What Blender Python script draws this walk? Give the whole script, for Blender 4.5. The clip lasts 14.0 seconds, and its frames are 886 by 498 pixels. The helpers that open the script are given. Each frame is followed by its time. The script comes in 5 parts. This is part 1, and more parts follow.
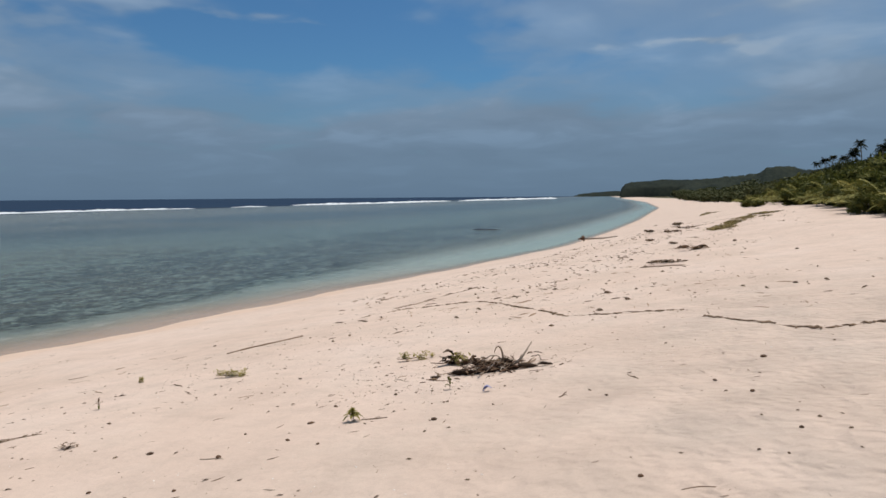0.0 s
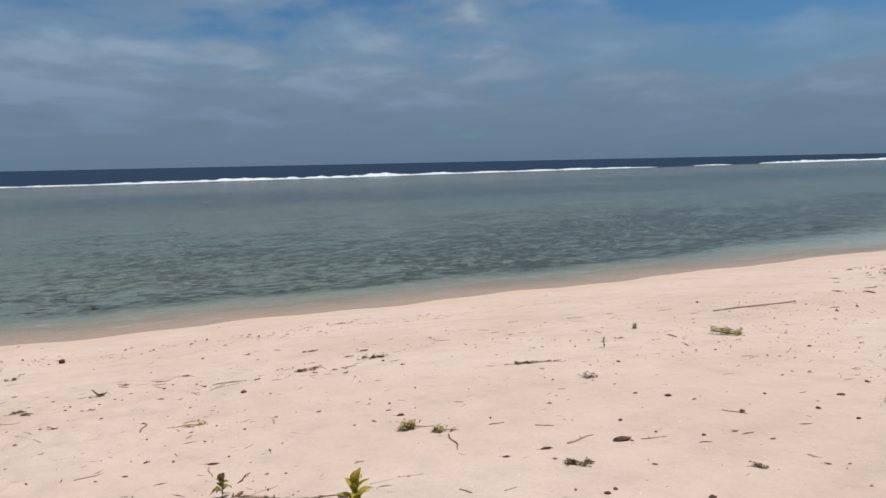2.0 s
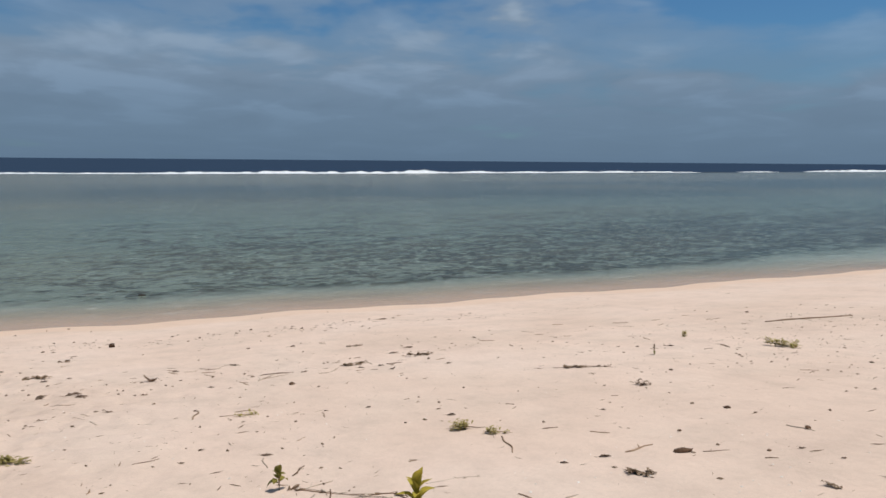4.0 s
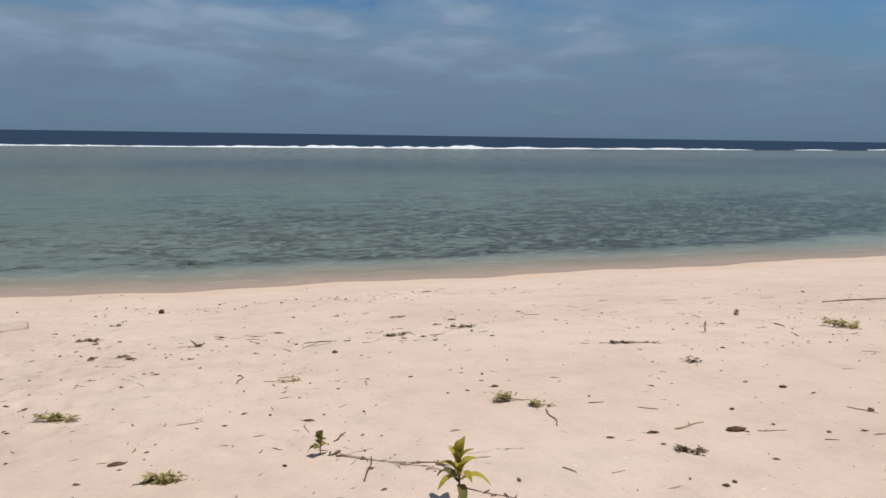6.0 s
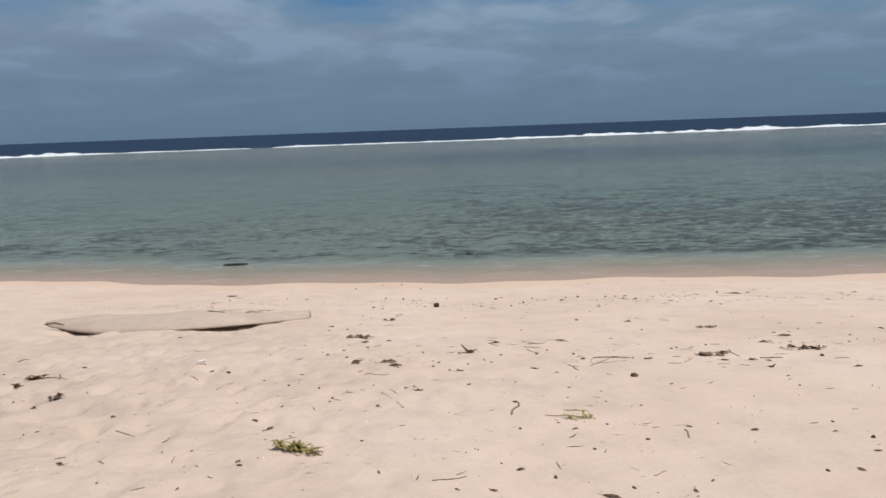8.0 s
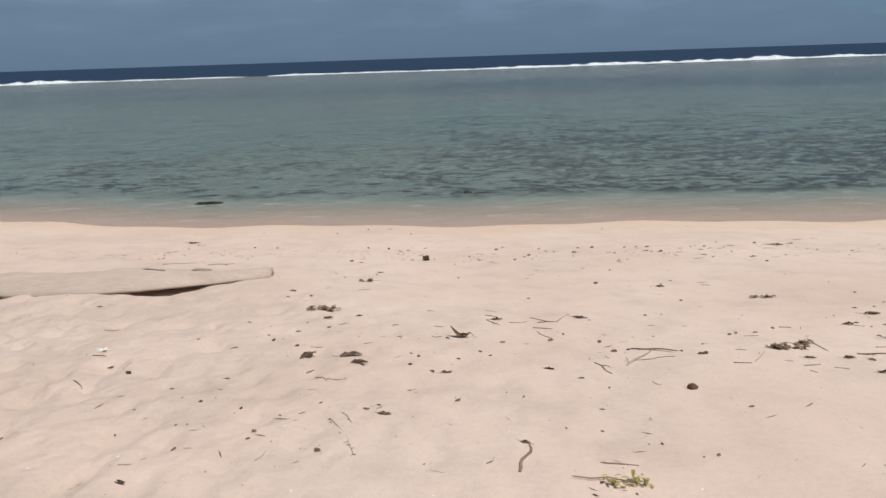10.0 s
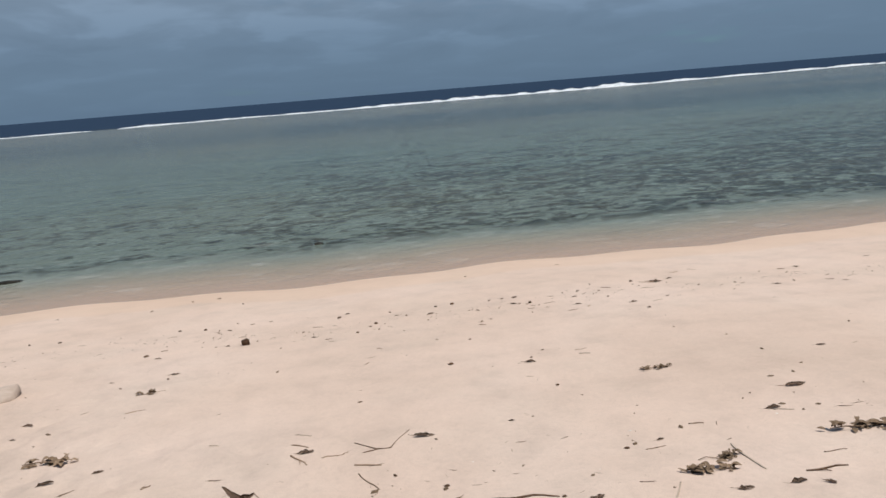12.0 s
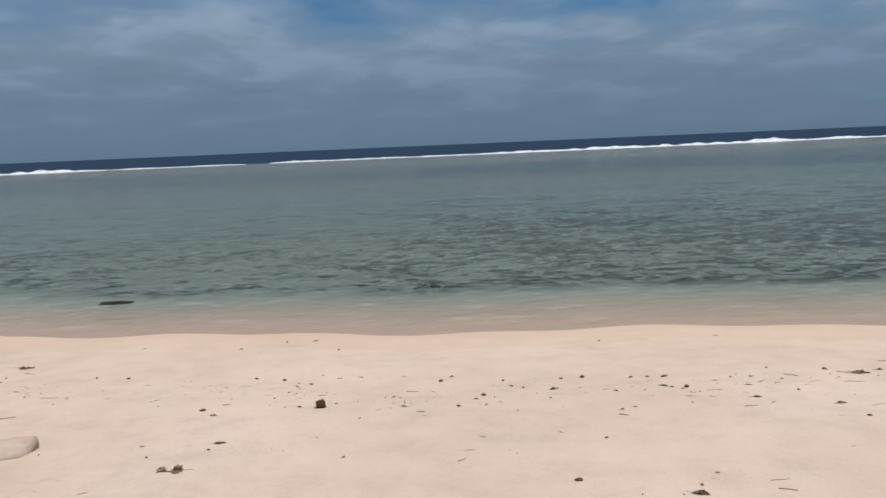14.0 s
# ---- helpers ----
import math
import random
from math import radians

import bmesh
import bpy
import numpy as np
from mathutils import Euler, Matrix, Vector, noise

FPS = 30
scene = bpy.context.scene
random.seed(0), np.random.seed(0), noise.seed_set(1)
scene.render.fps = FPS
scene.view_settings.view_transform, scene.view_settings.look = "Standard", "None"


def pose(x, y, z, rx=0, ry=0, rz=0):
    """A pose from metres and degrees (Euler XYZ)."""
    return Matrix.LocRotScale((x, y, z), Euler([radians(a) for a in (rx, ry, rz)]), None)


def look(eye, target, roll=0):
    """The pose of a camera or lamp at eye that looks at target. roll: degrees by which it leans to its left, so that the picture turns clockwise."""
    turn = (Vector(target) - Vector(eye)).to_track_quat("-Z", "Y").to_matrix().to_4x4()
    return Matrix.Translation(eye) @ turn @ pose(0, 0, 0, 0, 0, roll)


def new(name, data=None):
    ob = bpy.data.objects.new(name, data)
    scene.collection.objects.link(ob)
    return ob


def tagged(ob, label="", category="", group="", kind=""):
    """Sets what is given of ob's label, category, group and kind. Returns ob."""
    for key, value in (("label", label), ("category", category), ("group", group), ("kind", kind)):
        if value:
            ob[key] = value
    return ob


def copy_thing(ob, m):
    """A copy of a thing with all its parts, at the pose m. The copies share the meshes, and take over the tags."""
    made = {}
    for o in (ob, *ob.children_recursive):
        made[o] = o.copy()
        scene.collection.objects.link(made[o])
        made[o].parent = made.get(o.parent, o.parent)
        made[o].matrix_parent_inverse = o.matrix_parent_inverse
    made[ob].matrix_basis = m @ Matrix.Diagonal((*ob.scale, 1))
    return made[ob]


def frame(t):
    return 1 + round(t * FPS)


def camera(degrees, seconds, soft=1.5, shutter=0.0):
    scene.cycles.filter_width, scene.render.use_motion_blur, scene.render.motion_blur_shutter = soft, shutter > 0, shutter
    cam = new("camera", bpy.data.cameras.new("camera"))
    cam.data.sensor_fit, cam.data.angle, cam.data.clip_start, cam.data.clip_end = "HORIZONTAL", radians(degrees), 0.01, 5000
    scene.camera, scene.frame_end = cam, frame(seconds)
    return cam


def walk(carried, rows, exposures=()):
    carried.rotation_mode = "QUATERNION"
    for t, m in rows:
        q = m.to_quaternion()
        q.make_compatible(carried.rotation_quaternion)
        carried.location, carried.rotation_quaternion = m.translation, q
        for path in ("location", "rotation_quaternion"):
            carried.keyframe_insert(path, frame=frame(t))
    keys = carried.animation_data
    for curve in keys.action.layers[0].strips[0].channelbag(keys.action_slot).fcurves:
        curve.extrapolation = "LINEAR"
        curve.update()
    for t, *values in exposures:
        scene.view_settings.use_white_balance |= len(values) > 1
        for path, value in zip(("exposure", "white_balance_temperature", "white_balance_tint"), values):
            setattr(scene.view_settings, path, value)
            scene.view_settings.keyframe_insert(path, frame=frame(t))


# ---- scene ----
# ---- camera ----
cam = camera(64.0, 14.0, soft=1.6)
PATH = [
    (0.0, 0.000, 0.000, 1.500, 23.20, -4.22, 0.42),
    (0.5, -0.116, -0.018, 1.488, 33.25, -4.60, -0.99),
    (1.0, -0.214, -0.067, 1.470, 40.53, -4.85, -0.46),
    (1.5, -0.325, -0.258, 1.458, 50.70, -5.15, 2.60),
    (2.0, -0.419, -0.373, 1.432, 59.00, -7.02, 1.18),
    (2.5, -0.472, -0.435, 1.438, 61.84, -6.46, 0.60),
    (2.7, -0.489, -0.471, 1.442, 62.89, -5.40, -2.44),
    (4.8, -0.578, -0.506, 1.386, 62.18, -8.31, 1.41),
    (5.0, -0.569, -0.493, 1.374, 62.41, -8.32, 1.89),
    (5.5, -0.526, -0.433, 1.371, 59.66, -9.54, 0.14),
    (6.0, -0.674, -0.457, 1.348, 65.78, -9.11, -0.84),
    (6.5, -1.034, -0.426, 1.301, 75.45, -10.89, 1.33),
    (7.0, -1.393, -0.281, 1.240, 83.22, -11.93, -0.13),
    (7.5, -1.839, -0.172, 1.188, 81.80, -9.51, -0.15),
    (8.0, -2.371, -0.211, 1.102, 87.57, -9.70, 2.09),
    (8.2, -2.566, -0.182, 1.103, 88.05, -13.95, 4.15),
    (10.3, -4.583, 0.076, 0.909, 87.47, -14.94, 1.61),
    (10.5, -4.757, 0.150, 0.914, 85.94, -13.82, 1.44),
    (11.0, -5.296, 0.396, 0.867, 77.63, -15.56, 2.60),
    (11.5, -5.729, 0.634, 0.818, 78.40, -16.28, 4.07),
    (12.0, -6.168, 0.760, 0.757, 76.95, -12.74, 4.56),
    (12.5, -6.637, 0.877, 0.641, 85.04, -15.74, 3.74),
    (13.0, -7.082, 1.019, 0.568, 86.23, -13.28, 1.98),
    (13.5, -7.553, 1.051, 0.535, 88.42, -9.46, 1.77),
    (14.0, -7.913, 1.084, 0.438, 87.88, -8.39, 2.44),
]
walk(cam, [(t, pose(x, y, z, 90 + pitch, roll, yaw)) for t, x, y, z, yaw, pitch, roll in PATH],
     exposures=[(0.0, 0.0), (8.0, -0.01), (10.3, -0.04), (14.0, -0.06)])

# ---- sky and sun ----
SUN_HEIGHT, SUN_TURN = 70.0, 20.0  # degrees above the horizon; degrees clockwise from +y


def node(tree, kind, **sockets):
    n = tree.nodes.new(kind)
    for key, value in sockets.items():
        n.inputs[key.replace("_", " ")].default_value = value
    return n


def ramp(tree, stops, source=None, smooth=False):
    n = tree.nodes.new("ShaderNodeValToRGB")
    if smooth:
        n.color_ramp.interpolation = "EASE"
    els = n.color_ramp.elements
    while len(els) < len(stops):
        els.new(0.5)
    for el, (at, colour) in zip(els, stops):
        el.position = at
        el.color = (*colour, 1) if isinstance(colour, tuple) else (colour, colour, colour, 1)
    if source:
        tree.links.new(source, n.inputs[0])
    return n


def arith(tree, op, a, b=0.0, clamp=False):
    n = tree.nodes.new("ShaderNodeMath")
    n.operation, n.use_clamp = op, clamp
    for i, v in enumerate((a, b)):
        if isinstance(v, (int, float)):
            n.inputs[i].default_value = v
        else:
            tree.links.new(v, n.inputs[i])
    return n.outputs[0]


def blend(tree, factor, a, b, mode="MIX"):
    n = tree.nodes.new("ShaderNodeMix")
    n.data_type, n.blend_type = "RGBA", mode
    for i, v in ((0, factor), (6, a), (7, b)):
        if isinstance(v, (int, float)):
            n.inputs[i].default_value = v
        elif isinstance(v, tuple):
            n.inputs[i].default_value = (*v, 1)
        else:
            tree.links.new(v, n.inputs[i])
    return n.outputs[2]


def make_world():
    world = bpy.data.worlds.new("beach_sky")
    scene.world = world
    world.use_nodes = True
    t = world.node_tree
    t.nodes.clear()
    sky = t.nodes.new("ShaderNodeTexSky")
    sky.sky_type, sky.sun_disc = "NISHITA", False
    sky.sun_elevation, sky.sun_rotation = radians(SUN_HEIGHT), radians(SUN_TURN)
    sky.dust_density, sky.ozone_density = 0.6, 2.5
    place = t.nodes.new("ShaderNodeTexCoord").outputs["Generated"]
    sep = t.nodes.new("ShaderNodeSeparateXYZ")
    t.links.new(place, sep.inputs[0])
    up = arith(t, "MAXIMUM", sep.outputs[2], 0.0)
    lift = arith(t, "ADD", up, 0.16)
    flat = t.nodes.new("ShaderNodeCombineXYZ")
    t.links.new(arith(t, "DIVIDE", sep.outputs[0], lift), flat.inputs[0])
    t.links.new(arith(t, "DIVIDE", sep.outputs[1], lift), flat.inputs[1])
    turned = node(t, "ShaderNodeMapping")
    turned.inputs["Rotation"].default_value = (0, 0, radians(25))
    turned.inputs["Scale"].default_value = (1.0, 1.0, 1.0)
    turned.inputs["Location"].default_value = SKY_SHIFT
    t.links.new(flat.outputs[0], turned.inputs[0])
    big = node(t, "ShaderNodeTexNoise", Scale=0.62, Detail=5.0, Roughness=0.5, Distortion=0.25)
    fine = node(t, "ShaderNodeTexNoise", Scale=1.7, Detail=4.0, Roughness=0.5, Distortion=0.35)
    for n in (big, fine):
        t.links.new(turned.outputs[0], n.inputs["Vector"])
    mixed = arith(t, "ADD", arith(t, "MULTIPLY", big.outputs[0], 0.68), arith(t, "MULTIPLY", fine.outputs[0], 0.32))
    # the gaps and the brighter wisps of the cloud sheet, by bearing and height in degrees
    warp = node(t, "ShaderNodeTexNoise", Scale=2.2, Detail=4.0, Roughness=0.5)
    t.links.new(turned.outputs[0], warp.inputs["Vector"])
    tint = t.nodes.new("ShaderNodeSeparateColor")
    t.links.new(warp.outputs["Color"], tint.inputs[0])
    turn = arith(t, "MULTIPLY", arith(t, "ARCTAN2", arith(t, "MULTIPLY", sep.outputs[0], -1.0), sep.outputs[1]), 57.3)
    turn = arith(t, "ADD", turn, arith(t, "MULTIPLY", arith(t, "SUBTRACT", tint.outputs[0], 0.5), 34.0))
    rise = arith(t, "ADD", arith(t, "MULTIPLY", sep.outputs[2], 57.3), arith(t, "MULTIPLY", arith(t, "SUBTRACT", tint.outputs[1], 0.5), 8.0))

    def spots(rows):
        total = 0.0
        for mid, high, wide, deep, amount in rows:
            u = arith(t, "POWER", arith(t, "DIVIDE", arith(t, "SUBTRACT", turn, mid), wide), 2.0)
            v = arith(t, "POWER", arith(t, "DIVIDE", arith(t, "SUBTRACT", rise, high), deep), 2.0)
            total = arith(t, "ADD", arith(t, "MULTIPLY", arith(t, "EXPONENT", arith(t, "MULTIPLY", arith(t, "ADD", u, v), -1.0)), amount), total)
        return total

    gaps, wisps = spots(SKY_GAPS), spots(SKY_WISPS)
    mixed = arith(t, "SUBTRACT", arith(t, "ADD", mixed, wisps), gaps)
    # thin veil that closes towards the horizon
    haze = ramp(t, [(0.04, 0.24), (0.20, 0.0)], up, smooth=True).outputs[0]
    cover = ramp(t, [(0.40, 0.0), (0.52, 0.50), (0.66, 1.0)], arith(t, "ADD", mixed, haze), smooth=True)
    veil = ramp(t, [(0.0, (0.124, 0.193, 0.286)), (0.08, (0.158, 0.229, 0.324)), (0.20, (0.246, 0.320, 0.410)), (0.38, (0.285, 0.352, 0.425)), (1.0, (0.32, 0.38, 0.45))], up)
    shade = ramp(t, [(0.34, 0.90), (0.50, 1.0), (0.68, 1.24)], arith(t, "ADD", fine.outputs[0], wisps), smooth=True)
    calm = ramp(t, [(0.01, 0.15), (0.12, 1.0)], up, smooth=True).outputs[0]
    cloud = blend(t, calm, veil.outputs[0], blend(t, 1.0, veil.outputs[0], shade.outputs[0], "MULTIPLY"))
    clear, cloudy = node(t, "ShaderNodeBackground", Strength=0.062), node(t, "ShaderNodeBackground", Strength=1.0)
    t.links.new(blend(t, 1.0, sky.outputs[0], (0.50, 0.86, 1.12), "MULTIPLY"), clear.inputs[0])
    t.links.new(cloud, cloudy.inputs[0])
    mix = t.nodes.new("ShaderNodeMixShader")
    t.links.new(arith(t, "MULTIPLY", cover.outputs[0], 0.94), mix.inputs[0])
    t.links.new(clear.outputs[0], mix.inputs[1])
    t.links.new(cloudy.outputs[0], mix.inputs[2])
    out = t.nodes.new("ShaderNodeOutputWorld")
    t.links.new(mix.outputs[0], out.inputs[0])


SKY_SHIFT = (3.1, 1.7, 0.0)
SKY_GAPS = [(38, 6.5, 13, 4.5, 0.06), (40, 11.5, 9, 2.0, 0.11), (23, 13, 7, 2.4, 0.085), (57.5, 9.7, 3.5, 1.3, 0.11), (75.5, 10.2, 4.5, 1.5, 0.11), (30, 15.5, 13, 2.0, 0.06), (66, 12, 5, 1.6, 0.09), (52, 16, 9, 2.0, 0.08)]
SKY_WISPS = [(106, 9.5, 6, 2.4, 0.10), (88, 7.2, 14, 2.6, 0.12), (5, 11, 3.2, 0.7, 0.13), (-6, 13.5, 4, 0.7, 0.13), (37, 13.7, 3, 0.6, 0.12), (18, 8.5, 3, 0.7, 0.08), (80, 13, 10, 3.0, 0.07), (55.5, 12.4, 3.5, 0.9, 0.13), (47.5, 14.2, 4, 0.8, 0.11), (66, 8.0, 6, 1.2, 0.05)]
make_world()
sun = new("sun", bpy.data.lights.new("sun", "SUN"))
sun.data.energy, sun.data.angle, sun.data.color = 3.9, radians(0.6), (1.0, 0.95, 0.88)
flat_way = math.cos(radians(SUN_HEIGHT))
sun.matrix_world = look((flat_way * math.sin(radians(SUN_TURN)) * 50, flat_way * math.cos(radians(SUN_TURN)) * 50, math.sin(radians(SUN_HEIGHT)) * 50), (0, 0, 0))

# ---- shape of the place ----
SEA = -2.70
SHORE = [(-5000, -900), (-800, -190), (-200, -60), (-60, -31), (-20, -24.2), (-9, -21.7), (-5, -20.5), (0, -19.8), (8.5, -18.8), (17, -17.8),
         (28, -16.9), (36, -15.8), (58, -13.9), (84, -14.6), (123, -16.8), (246, -27), (450, -58), (900, -142), (1500, -245), (5000, -900)]
_ys = np.concatenate([-np.geomspace(5000, 60, 200), np.arange(-59.5, 140, 0.25), np.geomspace(140, 5000, 300)])
_xs = np.interp(_ys, *zip(*SHORE))
for _ in range(40):
    near = (_ys > -59) & (_ys < 139)
    _xs[1:-1] = np.where(near[1:-1], (_xs[:-2] + 2 * _xs[1:-1] + _xs[2:]) / 4, _xs[1:-1])


def shore_x(y):
    y = np.asarray(y, float)
    return np.interp(y, _ys, _xs) + np.exp(-(y / 60) ** 2) * (0.14 * np.sin(0.83 * y + 0.6) + 0.07 * np.sin(2.3 * y))


def step01(lo, hi, v):
    s = np.clip((np.asarray(v, float) - lo) / (hi - lo), 0, 1)
    return s * s * (3 - 2 * s)


_lattice = np.random.default_rng(5).uniform(-1, 1, (256, 256))


def relief(x, y, cell, shift):
    """Smooth random relief from -1 to 1, with lumps about one cell wide."""
    u, v = (x * 0.8 + y * 0.6) / cell + shift, (y * 0.8 - x * 0.6) / cell + shift * 1.7
    i, j = np.floor(u).astype(int), np.floor(v).astype(int)
    fu, fv = u - i, v - j
    fu, fv = fu * fu * fu * (fu * (6 * fu - 15) + 10), fv * fv * fv * (fv * (6 * fv - 15) + 10)
    at = lambda a, b: _lattice[(i + a) % 256, (j + b) % 256]
    return (at(0, 0) * (1 - fu) + at(1, 0) * fu) * (1 - fv) + (at(0, 1) * (1 - fu) + at(1, 1) * fu) * fv


def footed(x, y):
    """How thickly feet have pitted the sand in front of the log."""
    return np.exp(-(((x + 8.6) / 4.2) ** 2 + ((y + 4.0) / 3.6) ** 2)) * step01(1.5, 5.0, x - shore_x(y))


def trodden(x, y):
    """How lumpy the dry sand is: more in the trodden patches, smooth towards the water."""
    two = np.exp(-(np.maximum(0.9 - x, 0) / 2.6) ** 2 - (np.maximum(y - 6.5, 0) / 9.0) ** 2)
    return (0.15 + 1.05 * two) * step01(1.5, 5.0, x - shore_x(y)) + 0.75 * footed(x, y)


def pits(x, y):
    """Soft hollows where feet have sunk in, longer towards the water, from 0 to about -1."""
    i, j = np.floor(x / 0.34).astype(int), np.floor(y / 0.24).astype(int)
    out = np.zeros(np.shape(x))
    for a in (-1, 0, 1):
        for b in (-1, 0, 1):
            h = lambda k: _lattice[(i + a + 37 * k) % 256, (j + b + 91 * k) % 256]
            cx, cy = (i + a + 0.5 + 0.42 * h(1)) * 0.34, (j + b + 0.5 + 0.42 * h(2)) * 0.24
            deep = np.clip(0.55 + 0.7 * h(3), 0, 1)
            dx, dy = x - cx + 0.35 * h(4) * (y - cy), y - cy
            out -= deep * np.exp(-(dx / (0.13 + 0.03 * h(5))) ** 2 - (dy / (0.080 + 0.02 * h(6))) ** 2)
    return out


def ground_z(x, y):
    x, y = np.asarray(x, float), np.asarray(y, float)
    xs = shore_x(y)
    w = step01(15, 50, y)
    u = (1 - w) * (x - xs - 19.8) + w * (19.8 * x / -xs)
    beach = -0.022 + 0.122 * u - 0.00085 * u * u + 0.06 * step01(-15, -19.8, u)
    bed = SEA + 0.155 * (x - xs)
    bed = SEA - 1.3 * (1 - np.exp((bed - SEA) / 1.3))
    land = -0.022 + 0.85 * (1 - np.exp(-0.1435 * np.maximum(u, 0)))
    z = np.where(u > 0, land, np.where(x < xs, bed, beach))
    low = sum(amp * relief(x, y, cell, shift) for cell, amp, shift in ((1.5, 0.012, 3.0), (0.75, 0.006, 11.0), (0.42, 0.005, 23.0), (0.27, 0.006, 41.0), (0.16, 0.007, 67.0)))
    berm = 0.02 * np.exp(-((x - xs - 3.2) / 0.35) ** 2) + 0.03 * np.exp(-((x - xs - 1.0) / 0.5) ** 2)
    scour = -0.11 * np.exp(-(np.where(x > -12.15, (x + 12.15) / 0.20, (x + 12.15) / 0.5) ** 2 + np.where(y > -3.0, (y + 3.0) / 0.50, (y + 3.0) / 0.34) ** 2)) - 0.11 * np.exp(-(np.where(x > -12.2, (x + 12.2) / 0.20, (x + 12.2) / 0.5) ** 2 + ((y + 5.0) / 0.30) ** 2)) + 0.02 * np.exp(-(((x + 12.05) / 0.30) ** 2 + ((y + 4.6) / 0.5) ** 2))
    near = np.exp(-np.maximum(np.hypot(x + 5, y - 4) - 25, 0) / 10)
    return z + near * (low * trodden(x, y) + 0.085 * pits(x, y) * footed(x, y) + berm + scour)


def gz(x, y):
    return float(ground_z(x, y))


def axis(lo, fine_lo, fine_hi, hi, step, growth=1.1):
    mid = list(np.arange(fine_lo, fine_hi, step))
    up, d = [fine_hi], step
    while up[-1] < hi:
        d *= growth
        up.append(up[-1] + d)
    down, d = [fine_lo], step
    while down[-1] > lo:
        d *= growth
        down.append(down[-1] - d)
    return np.array(down[:0:-1] + mid + up)


def sheet(name, xs, ys, heights, material, **attributes):
    """One grid mesh over the arrays xs, ys (two-dimensional)."""
    n, m = xs.shape
    verts = np.stack([xs, ys, heights], -1).reshape(-1, 3)
    i = np.arange(n * m).reshape(n, m)
    faces = np.stack([i[:-1, :-1], i[1:, :-1], i[1:, 1:], i[:-1, 1:]], -1).reshape(-1, 4)
    mesh = bpy.data.meshes.new(name)
    mesh.vertices.add(len(verts))
    mesh.vertices.foreach_set("co", verts.astype(np.float32).ravel())
    mesh.loops.add(faces.size)
    mesh.loops.foreach_set("vertex_index", faces.astype(np.int32).ravel())
    mesh.polygons.add(len(faces))
    mesh.polygons.foreach_set("loop_start", np.arange(0, faces.size, 4, dtype=np.int32))
    mesh.polygons.foreach_set("use_smooth", np.ones(len(faces), bool))
    mesh.update(calc_edges=True)
    for key, numbers in attributes.items():
        mesh.attributes.new(key, "FLOAT", "POINT").data.foreach_set("value", numbers.astype(np.float32).ravel())
    mesh.materials.append(material)
    return new(name, mesh)


# ---- materials ----
def material(name):
    m = bpy.data.materials.new(name)
    m.use_nodes = True
    t = m.node_tree
    return m, t, t.nodes["Principled BSDF"]


def coords(t, scale=(1, 1, 1), turn=0.0):
    mp = node(t, "ShaderNodeMapping")
    mp.inputs["Scale"].default_value = scale
    mp.inputs["Rotation"].default_value = (0, 0, radians(turn))
    t.links.new(t.nodes.new("ShaderNodeTexCoord").outputs["Object"], mp.inputs[0])
    return mp.outputs[0]


def noise_tex(t, vector, scale, detail=4.0, rough=0.55, distort=0.0):
    n = node(t, "ShaderNodeTexNoise", Scale=scale, Detail=detail, Roughness=rough, Distortion=distort)
    t.links.new(vector, n.inputs["Vector"])
    return n.outputs[0]


def bump(t, height, strength, distance, normal=None):
    n = node(t, "ShaderNodeBump", Strength=strength, Distance=distance)
    t.links.new(height, n.inputs["Height"])
    if normal:
        t.links.new(normal, n.inputs["Normal"])
    return n.outputs[0]


